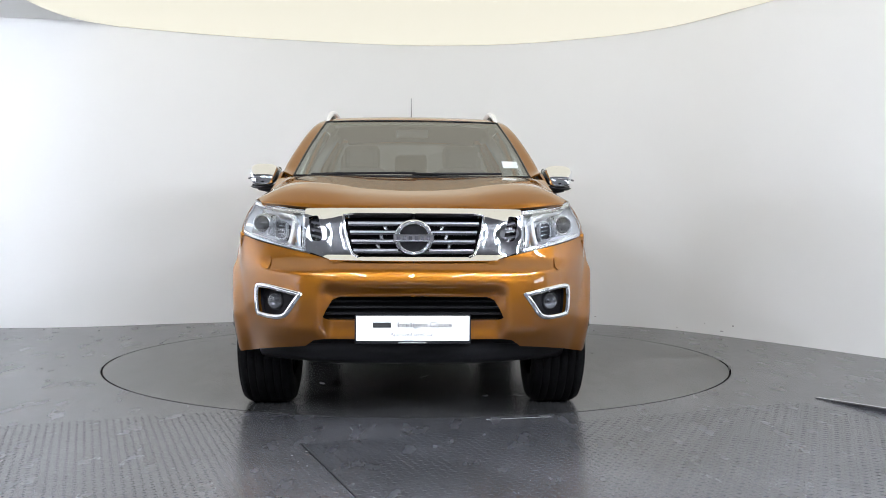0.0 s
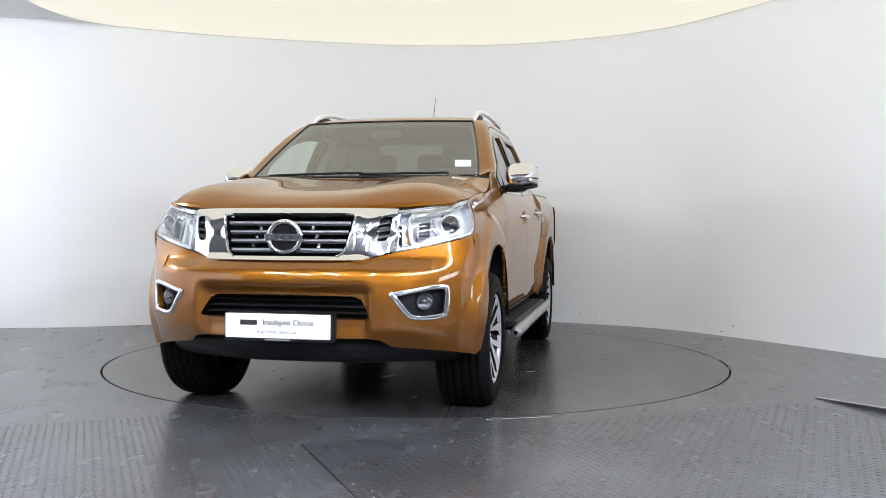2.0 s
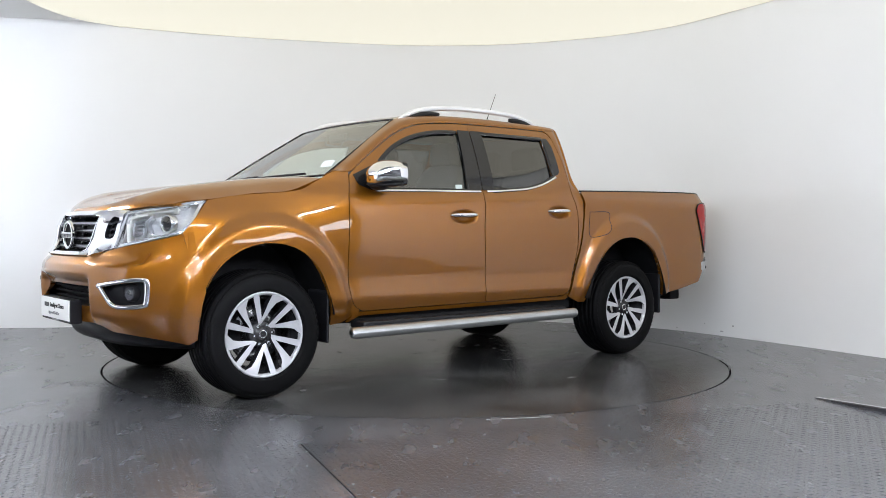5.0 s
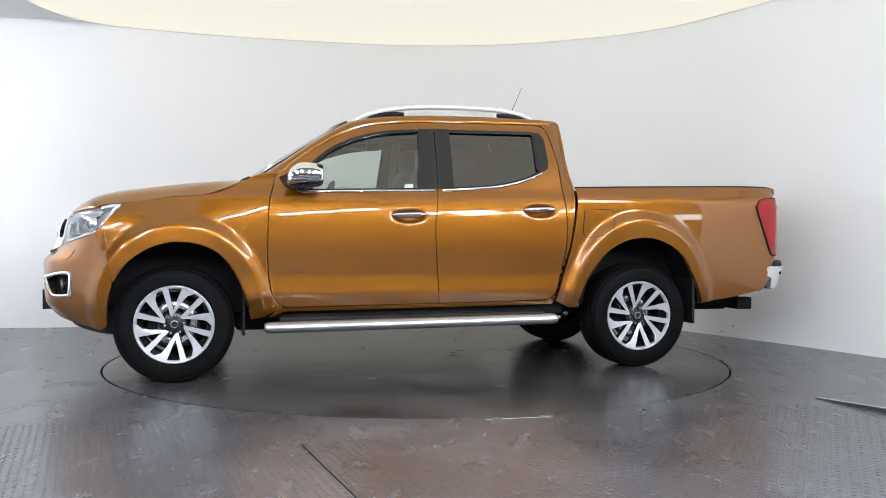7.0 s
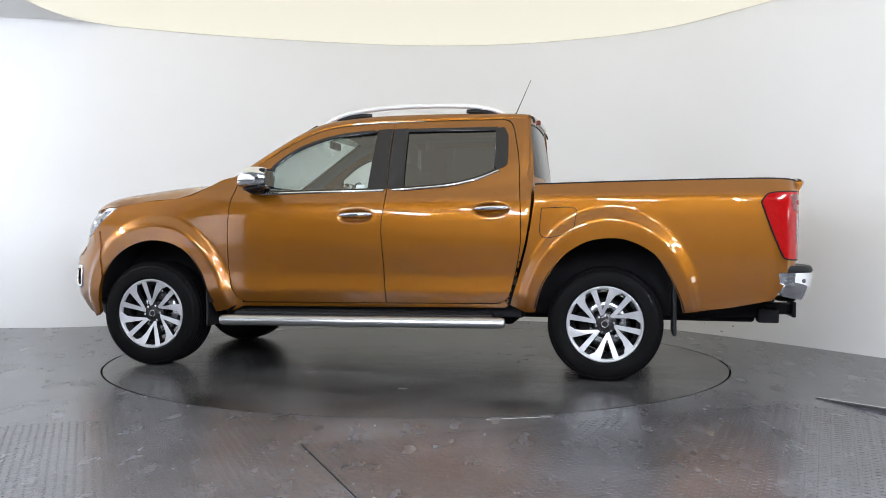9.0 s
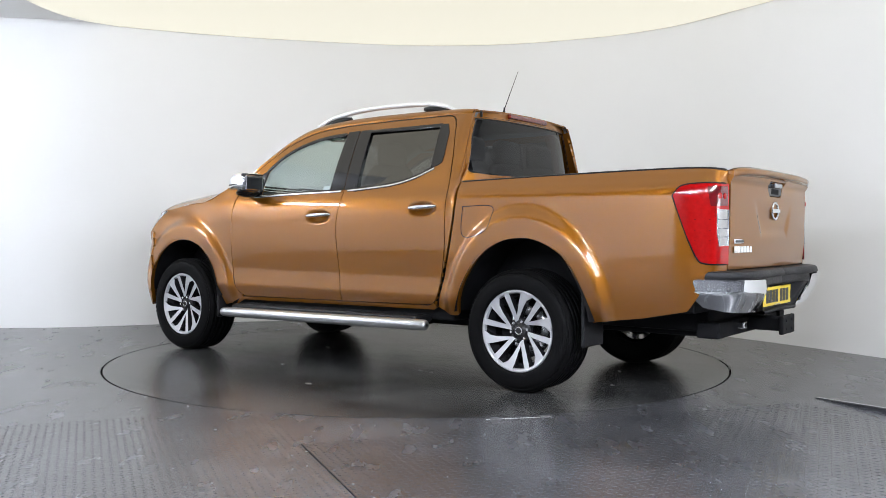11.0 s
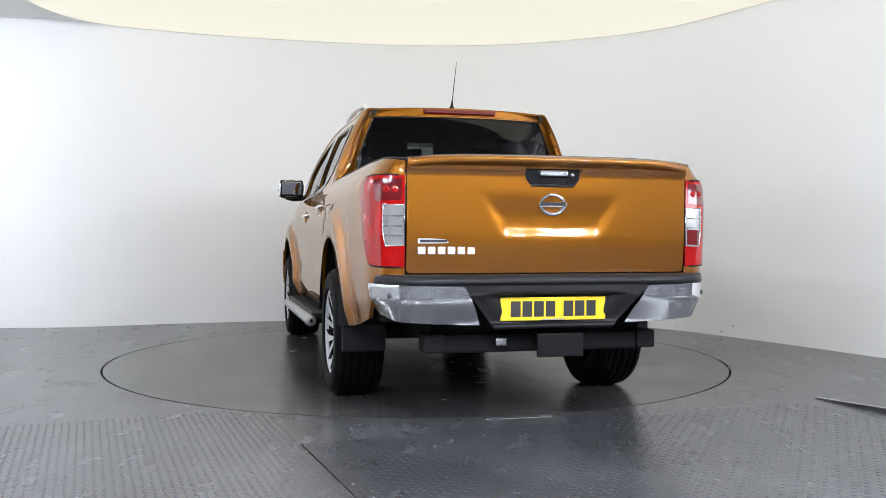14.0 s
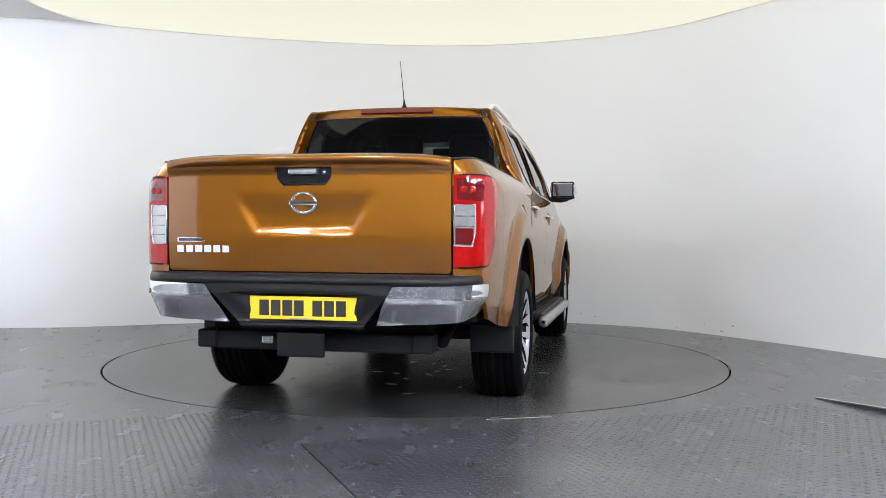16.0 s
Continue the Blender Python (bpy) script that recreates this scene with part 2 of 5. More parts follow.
def tube(path, radius, seg=10, caps=True, flat=1.0, up=(0, 0, 1)):
    """Verts and faces of a pipe along a path; flat squeezes it along the second axis."""
    P = np.array(path, float)
    T = np.gradient(P, axis=0)
    T /= np.linalg.norm(T, axis=1, keepdims=True) + 1e-12
    r = np.broadcast_to(np.asarray(radius, float), (len(P),))
    V, F = [], []
    for p, t, q in zip(P, T, r):
        a = np.cross(t, up)
        if np.linalg.norm(a) < 1e-4:
            a = np.cross(t, (1, 0, 0))
        a /= np.linalg.norm(a)
        b = np.cross(a, t)
        for k in range(seg):
            w = 2 * math.pi * k / seg
            V.append(p + q * (math.cos(w) * a + flat * math.sin(w) * b))
    for i in range(len(P) - 1):
        for k in range(seg):
            F.append((i * seg + k, i * seg + (k + 1) % seg, (i + 1) * seg + (k + 1) % seg, (i + 1) * seg + k))
    if caps:
        F += [tuple(range(seg))[::-1], tuple(range((len(P) - 1) * seg, len(P) * seg))]
    return V, F


def lathe(profile, seg=64):
    """Verts and faces of (x, r) points spun round the x axis."""
    V, F, n = [], [], len(profile)
    for k in range(seg):
        w = 2 * math.pi * k / seg
        V += [(x, r * math.cos(w), r * math.sin(w)) for x, r in profile]
    for k in range(seg):
        for i in range(n - 1):
            a, b = k * n, ((k + 1) % seg) * n
            F.append((a + i, a + i + 1, b + i + 1, b + i))
    return V, F


def lettering(text, size, m, mat, parent, name="lettering", depth=0.001, spacing=1.0):
    cu = bpy.data.curves.new(name, "FONT")
    cu.body, cu.size, cu.align_x, cu.align_y, cu.extrude, cu.space_character = text, size, "CENTER", "CENTER", depth, spacing
    tmp = bpy.data.objects.new(name, cu)
    me = bpy.data.meshes.new_from_object(tmp)
    bpy.data.objects.remove(tmp)
    me.materials.clear()
    me.materials.append(mat)
    ob = new(name, me)
    ob.parent = parent
    ob.matrix_basis = m
    return ob


# ---- the studio ----
def wall_line():
    """Plan of the curved wall, from the dark hall at one side round the back to the other."""
    pts = [(-6.6, -1.2), (-6.7, 2.0), (-6.75, 5.5), (-6.5, 7.6), (-5.6, 8.5), (-4.29, 8.68), (-3.78, 8.76), (-3.29, 8.93), (-2.79, 9.15), (-2.15, 9.39),
           (-1.55, 9.55), (-0.9, 9.70), (-0.25, 9.78), (0.4, 9.74), (0.95, 9.62), (1.52, 9.37), (1.9, 9.14), (2.31, 8.76), (2.67, 8.18), (2.98, 7.65), (3.24, 7.15),
           (3.5, 6.6), (3.9, 5.6), (4.2, 4.6), (4.32, 4.0)]
    return smooth_line(pts, 240)


HEIGHT = 3.0


def studio():
    line = wall_line()
    T = np.gradient(line, axis=0)
    N = np.stack([-T[:, 1], T[:, 0]], 1) / np.linalg.norm(T, axis=1, keepdims=True)
    V, n = [], len(line)
    for p, q in zip(line, N):
        o = p + q * 0.12
        V += [(*p, -0.02), (*p, HEIGHT), (*o, HEIGHT), (*o, -0.02)]
    F = [(4 * i + k, 4 * i + (k + 1) % 4, 4 * i + 4 + (k + 1) % 4, 4 * i + 4 + k) for i in range(n - 1) for k in range(4)]
    w = link("wall_curved", V, F, WALL)
    for e in w.data.edges:
        e.use_edge_sharp = (e.vertices[0] - e.vertices[1]) % 4 == 0
    tagged(w, "curved white painted studio wall with scuffed foot", "wall", kind="structure")
    # dark hall behind the opening
    bm = bmesh.new()
    for b in ((-10, 10, -7.1, -7, 0, 4), (-10, -9.9, -7, -1.2, 0, 4), (9.9, 10, -7, 4.0, 0, 4), (-10, -6.6, -1.3, -1.2, 0, 4), (4.34, 10, 3.99, 4.09, 0, 4)):
        block(*b, bevel=0, bm=bm)
    tagged(part("wall_hall", bm, HALL), "plain grey walls of the hall behind the studio", "wall", kind="structure")
    tagged(part("ceiling", block(-7, 4.8, 4.0, 10.2, HEIGHT, HEIGHT + 0.1, 0), CEILING), "flat white studio ceiling", "ceiling", kind="structure")
    tagged(part("ceiling_hall", block(-10, 10, -7.1, 4.0, HEIGHT, HEIGHT + 0.1, 0), HALL), "dull grey ceiling of the hall behind the studio", "ceiling", kind="structure")
    # lit stretch ceiling: a sheet that keeps near the wall, rounded at its far corner
    inner = [(p[0] - q[0] * 0.03, p[1] - q[1] * 0.03) for p, q in zip(line, N) if p[1] > 7.0 and -3.25 < p[0] < 3.4]
    outline = smooth_line([(-2.9, 3.5), (-3.5, 4.3), (-3.66, 6.2), (-3.68, 7.7), (-3.62, 8.35), (-3.45, 8.72)], 30).tolist() + inner + smooth_line([inner[-1], (3.5, 6.3), (3.6, 4.8), (3.3, 3.8), (2.6, 3.5)], 24)[1:].tolist()
    bm = bmesh.new()
    top = [bm.verts.new((*p, HEIGHT - 0.006)) for p in outline]
    face = bm.faces.new(top)
    ret = bmesh.ops.extrude_face_region(bm, geom=[face])
    for v in ret["geom"]:
        if isinstance(v, bmesh.types.BMVert):
            v.co.z -= 0.02
    tagged(part("stretch_ceiling", bm, GLOW_CEILING), "large lit white stretch ceiling over the turntable", "ceiling light")
    # strip lamps over the camera end, and four extra ones at the sides
    lamp = new("strip_lamp")
    tagged(lamp, "white fluorescent strip lamp on the ceiling", "ceiling light", "strip lamps on the ceiling")
    part("housing", block(-0.65, 0.65, -0.07, 0.07, -0.05, 0, 0.008), CEILING, lamp)
    link("tube", *tube([(x, 0, -0.078) for x in np.linspace(-0.6, 0.6, 5)], 0.028, 10), GLOW_STRIP, lamp)
    across = [(x, y) for y in (0.7, -0.9) for x in (-3.4, -1.7, 0.0, 1.7, 3.4)] + [(-1.9, -2.6), (0.0, -2.6), (1.9, -2.6)]
    # the four side lamps are unseen extras that brighten the walls
    places = across + [(-5.2, 6.3), (4.0, 2.9), (4.2, 1.2), (4.2, -0.4)]
    lamp.matrix_basis = pose(*places[0], HEIGHT, 0, 0, 90)
    for p in places[1:]:
        copy_thing(lamp, pose(*p, HEIGHT, 0, 0, 90))
    # long softbox standing at the end of the curved wall
    def softbox(m):
        box = new("softbox")
        tagged(box, "standing softbox lamp with a lit white cloth", "studio lamp")
        part("shell", block(-0.96, 0.96, 0.0, 0.16, 1.10, 1.50, 0.03), PLASTIC, box)
        part("cloth", block(-0.92, 0.92, -0.012, 0.004, 1.14, 1.46, 0.004), GLOW_SIDE, box)
        for x in (-0.6, 0.6):
            link("pole", *tube([(x, 0.09, 0.02), (x, 0.09, 1.1)], 0.02, 10), PLASTIC, box)
            part("base", block(x - 0.05, x + 0.05, -0.12, 0.30, 0.0, 0.03, 0.01), PLASTIC, box)
        box.matrix_basis = m
    softbox(pose(5.6, 2.6, 0, 0, 0, -76))
    # skirting scuffs along the wall's foot
    rnd = random.Random(4)
    for k in range(9):
        i = rnd.randrange(70, 190)
        p, q, t = line[i], N[i], T[i] / np.linalg.norm(T[i])
        a, z, ln, hh = p - q * 0.003, rnd.uniform(0.01, 0.12), rnd.uniform(0.008, 0.03), rnd.uniform(0.003, 0.009)
        V = [(*(a + t * ln * math.cos(w) * rnd.uniform(0.6, 1)), z + hh * math.sin(w)) for w in np.linspace(0, 2 * math.pi, 9)[:-1]]
        s = link("scuff_mark", V, [tuple(range(8))], SCUFF, w, smooth=False)


def floors():
    n, V, F = 160, [], []
    for r in (RADIUS, RADIUS + 0.35, 4.0, 7.0, 12.0):
        for k in range(n):
            a = 2 * math.pi * k / n
            V.append((CENTRE[0] + r * math.cos(a), CENTRE[1] + r * math.sin(a), 0))
    for k in range(n):
        V.append((V[k][0], V[k][1], -0.05))
    rings = [5, 0, 1, 2, 3, 4]
    for i, j in zip(rings, rings[1:]):
        for k in range(n):
            F.append((i * n + k, i * n + (k + 1) % n, j * n + (k + 1) % n, j * n + k))
    tagged(link("floor", V, F, FLOOR, smooth=False), "glossy grey painted studio floor", "floor", kind="structure")
    bm = bmesh.new()
    bmesh.ops.create_circle(bm, cap_ends=True, segments=64, radius=RADIUS + 0.1, matrix=Matrix.Translation((*CENTRE, -0.04)))
    tagged(part("turntable_pit", bm, UNDER), "black pit under the turntable", "floor", kind="structure")
    table_ = new("turntable")
    tagged(table_, "round dark grey painted vehicle turntable, scuffed", "turntable")
    bm = bmesh.new()
    bmesh.ops.create_circle(bm, cap_ends=True, segments=160, radius=RADIUS - 0.014)
    ret = bmesh.ops.extrude_face_region(bm, geom=list(bm.faces))
    for v in ret["geom"]:
        if isinstance(v, bmesh.types.BMVert):
            v.co.z -= 0.03
    part("disc", bm, DISC, table_)
    rnd = random.Random(8)
    for k in range(34):
        r, a = RADIUS * math.sqrt(rnd.uniform(0.02, 0.9)), rnd.uniform(0, 2 * math.pi)
        if k < 22:
            r, a = rnd.uniform(0.2, 1.5), rnd.gauss(2.2, 0.8)
        ln, wd, tilt = rnd.uniform(0.015, 0.07), rnd.uniform(0.006, 0.02), rnd.uniform(0, 3.1)
        c = np.array((r * math.cos(a), r * math.sin(a)))
        V = []
        for w in np.linspace(0, 2 * math.pi, 11)[:-1]:
            x, y = ln * math.cos(w) * rnd.uniform(0.5, 1.1), wd * math.sin(w) * rnd.uniform(0.5, 1.2)
            V.append((c[0] + x * math.cos(tilt) - y * math.sin(tilt), c[1] + x * math.sin(tilt) + y * math.cos(tilt), 0.0006))
        link("scuff", V, [tuple(range(10))], DULL_SCUFF, table_, smooth=False)
    return table_


# ---- the pickup truck: x to its left side, y to its tail, z up ----
AXLE_F, AXLE_R, HUB_Z, TYRE_R = -1.576, 1.576, 0.366, 0.366
door_prof = table((0.28, 0.800), (0.42, 0.846), (0.48, 0.862), (0.54, 0.876), (0.60, 0.875), (0.66, 0.874), (0.73, 0.880), (0.85, 0.890), (0.98, 0.892), (1.06, 0.889), (1.12, 0.880), (1.18, 0.862),
                  (1.23, 0.838), (1.36, 0.797), (1.5, 0.745), (1.62, 0.692), (1.70, 0.650), (1.76, 0.61))
wing_prof = table((0.28, 0.86), (0.45, 0.875), (0.60, 0.882), (0.80, 0.885), (0.92, 0.882), (1.0, 0.872), (1.06, 0.850), (1.12, 0.815), (1.18, 0.788), (1.27, 0.752), (1.34, 0.735), (1.76, 0.60))
bed_prof = table((0.28, 0.83), (0.45, 0.853), (0.60, 0.872), (0.80, 0.884), (1.0, 0.888), (1.12, 0.886), (1.18, 0.880), (1.21, 0.868), (1.24, 0.846), (1.27, 0.825), (1.31, 0.79), (1.76, 0.6))
rear_in = table((-2.2, 1.0), (1.9, 1.0), (2.2, 0.999), (2.45, 0.994), (2.6, 0.985), (2.9, 0.965))
front_in = table((-2.3, 0.975), (-2.1, 0.988), (-1.9, 1.0), (-1.7, 1.0), (2.9, 1.0))


CUPS = ((-0.085, 1.054), (0.838, 1.098))


def side_surface(a, z, cupped=True):
    """Left flank; past a = 2.58 it turns round the rear corner to the tailgate."""
    a, z = np.asarray(a, float), np.asarray(z, float)
    y = np.minimum(a, 2.58)
    k1, k2 = step01((y + 1.95) / 1.0), step01((y - 1.06) / 0.06)
    x = (wing_prof(z) * (1 - k1) + door_prof(z) * k1) * (1 - k2) + bed_prof(z) * k2
    x = x * rear_in(y) * front_in(y)
    for c, hz, ry, rz, c2 in ((-1.545, 0.36, 0.44, 0.52, 1.0), (1.60, 0.40, 0.44, 0.53, 1.0)):
        rn = np.sqrt(((y - c) / ry) ** 2 + ((z - hz) / rz) ** 2)
        rn = np.where(z < hz, np.abs(y - c) / ry, rn)
        x = x + 0.036 * step01((1.36 - rn) / 0.17) * step01((z - 0.30) / 0.25)
    x = x - 0.05 * step01((y - 0.97) / 0.13) ** 2 * step01((z - 1.25) / 0.1) * (1 - k2)
    if cupped:
        for cy, cz in CUPS:
            x = x - 0.024 * step01((1 - np.sqrt(((y - cy) / 0.128) ** 2 + ((z - cz) / 0.050) ** 2)) / 0.45)
    # turn of the rear corner
    s = np.clip((a - 2.58) / 0.28, 0, 1)
    corner_x = np.where(s < 0.75, x - np.interp(s, [0, 0.12, 0.25, 0.38, 0.5, 0.62, 0.75], [0, 0.002, 0.010, 0.022, 0.040, 0.062, 0.090]), 0)
    x75 = x - 0.090
    corner_x = np.where(s >= 0.75, x75 + (0.712 - x75) * (s - 0.75) / 0.25, corner_x)
    cy = 2.58 + np.interp(s, [0, 0.12, 0.25, 0.38, 0.5, 0.62, 0.75, 1.0], [0, 0.034, 0.070, 0.103, 0.130, 0.150, 0.164, 0.178])
    X = np.where(a > 2.58, corner_x, x)
    Y = np.where(a > 2.58, cy, a)
    return np.stack([X, Y, z + 0 * X], -1)


front_x = table((-0.2, -0.2), (0, 0), (0.3, 0.30), (0.5, 0.50), (0.7, 0.70), (0.78, 0.772), (0.88, 0.846), (0.98, 0.888), (1.06, 0.901), (1.14, 0.905), (1.25, 0.907))
front_y = table((-0.2, -2.40), (0, -2.405), (0.3, -2.385), (0.5, -2.335), (0.7, -2.240), (0.78, -2.185), (0.88, -2.095), (0.98, -2.005), (1.06, -1.925), (1.14, -1.845), (1.25, -1.735))
front_dy = table((0.25, 0.17), (0.29, 0.13), (0.36, 0.065), (0.45, 0.018), (0.55, 0.0), (0.66, -0.004), (0.72, 0.0), (0.78, 0.012), (0.83, 0.032), (0.9, 0.055), (1.0, 0.075), (1.06, 0.11), (1.15, 0.2))


def front_surface(a, z):
    """Nose of the truck, from the middle (a = 0) round to the front wheel arch."""
    a, z = np.asarray(a, float), np.asarray(z, float)
    turn = 1 - step01((a - 0.72) / 0.36)
    sx = 1 - 0.095 * step01((z - 0.93) / 0.2) * step01((a - 0.5) / 0.4) - 0.045 * step01((0.55 - z) / 0.3) * step01((a - 0.6) / 0.3)
    mid = 1 - step01((np.abs(a) - 0.385) / 0.075)
    # shoulders stand out beside the intake; the middle stays behind the plate
    out = 0.048 * (1 - step01((np.abs(a) - 0.55) / 0.3)) * step01((0.825 + 0.02 * mid - z) / (0.075 + 0.02 * mid)) * step01((z - 0.36) / 0.14)
    over = 0.055 * mid * step01((0.715 - z) / 0.075) * step01((z - 0.40) / 0.1) - out
    rn = np.sqrt(((front_y(a) + 1.545) / 0.44) ** 2 + ((z - 0.36) / 0.52) ** 2)
    flare = 0.034 * step01((1.36 - rn) / 0.17) * step01((a - 0.8) / 0.15)
    return np.stack([front_x(a) * sx + flare, front_y(a) + (front_dy(z) + over) * turn, z + 0 * a], -1)


def chrome_face(a, z):
    """Grille surround: the arms fold outwards and the top band leans back."""
    P = front_surface(a, z)
    a, z = np.asarray(a, float), np.asarray(z, float)
    fold = a - (0.395 + 0.10 * np.clip(z - 0.83, 0, 0.3))
    ridge = np.where(fold < 0, -0.012 * np.clip(1 + fold / 0.06, 0, 1), -0.012 + 0.26 * np.minimum(fold, 0.1))
    P[..., 1] += 0.022 * np.clip((z - 1.026) / 0.03, 0, 1) + ridge * (1 - step01((z - 1.0) / 0.04))
    return P


F_ARCH = smooth_line([(-1.985, 0.30), (-1.975, 0.46), (-1.94, 0.61), (-1.86, 0.745), (-1.73, 0.84), (-1.59, 0.880), (-1.44, 0.870), (-1.31, 0.81), (-1.22, 0.70), (-1.16, 0.57), (-1.12, 0.43), (-1.11, 0.385)], 60)
R_ARCH = smooth_line([(1.13, 0.43), (1.15, 0.52), (1.19, 0.63), (1.30, 0.79), (1.43, 0.88), (1.56, 0.914), (1.71, 0.905), (1.87, 0.825), (1.96, 0.70), (2.03, 0.55), (2.06, 0.44)], 60)
DOOR_FRONT = smooth_line([(-0.955, 1.30), (-0.965, 1.24), (-0.99, 1.15), (-1.0, 0.98), (-1.0, 0.72), (-0.98, 0.57), (-0.945, 0.50), (-0.885, 0.462)], 30)
DOOR_TOP = smooth_line([(-0.955, 1.30), (-0.86, 1.375), (-0.77, 1.44), (-0.65, 1.52), (-0.54, 1.585), (-0.38, 1.65), (-0.23, 1.68), (0.0, 1.70), (0.13, 1.704)], 40)
DOOR_TOP_R = smooth_line([(0.13, 1.704), (0.45, 1.71), (0.80, 1.712), (0.90, 1.708), (0.94, 1.685), (0.965, 1.63)], 30)
DOOR_REAR = smooth_line([(0.965, 1.63), (1.0, 1.45), (1.015, 1.26), (1.03, 1.0), (1.02, 0.81), (0.965, 0.56), (0.925, 0.50), (0.88, 0.487)], 36)
PILLAR = [(0.13, 1.704), (0.12, 1.22), (0.095, 0.99), (0.11, 0.73), (0.128, 0.474)]
GLASS_F = smooth_line([(-0.73, 1.212), (-0.705, 1.40)], 3).tolist() + smooth_line([(-0.705, 1.40), (-0.59, 1.49), (-0.45, 1.56), (-0.30, 1.605), (-0.15, 1.63), (0.03, 1.642)], 24)[1:].tolist() + [(-0.005, 1.232)]
GLASS_R = [(0.215, 1.236), (0.215, 1.648), (0.845, 1.652), (0.855, 1.40), (0.86, 1.368)] + smooth_line([(0.86, 1.362), (0.74, 1.31), (0.58, 1.27), (0.39, 1.25), (0.215, 1.236)], 16)[:-1].tolist()
BELT = smooth_line([(-0.78, 1.205), (-0.4, 1.217), (0.10, 1.228), (0.39, 1.246), (0.58, 1.266), (0.74, 1.305), (0.88, 1.360)], 40)


def inset(poly, d):
    P = np.array(poly, float)
    c = P.mean(0)
    T = np.roll(P, -1, 0) - np.roll(P, 1, 0)
    N = np.stack([-T[:, 1], T[:, 0]], 1) / (np.linalg.norm(T, axis=1, keepdims=True) + 1e-12)
    if ((P + N * 1e-3 - c) ** 2).sum() > ((P - c) ** 2).sum():
        N = -N
    return P + N * d


def ribbon(fn, path, half, out, side=1, thick=0.004):
    """Flat moulding of a given half width that lies on a surface along a path of (u, v)."""
    P = np.array(path, float)
    T = np.gradient(P, axis=0)
    N = np.stack([-T[:, 1], T[:, 0]], 1) / (np.linalg.norm(T, axis=1, keepdims=True) + 1e-12)
    rows = []
    for k, o in ((-1, 0), (-1, out), (-0.5, out + thick), (0.5, out + thick), (1, out), (1, 0)):
        Q = P + N * half * k
        e = 1e-3
        n = np.cross(fn(Q[:, 0] + e, Q[:, 1]) - fn(Q[:, 0] - e, Q[:, 1]), fn(Q[:, 0], Q[:, 1] + e) - fn(Q[:, 0], Q[:, 1] - e))
        n /= np.linalg.norm(n, axis=1, keepdims=True)
        rows.append(fn(Q[:, 0], Q[:, 1]) + n * o)
    G = flip(np.stack(rows, 0), side)
    return G.reshape(-1, 3), grid_faces(6, len(P))


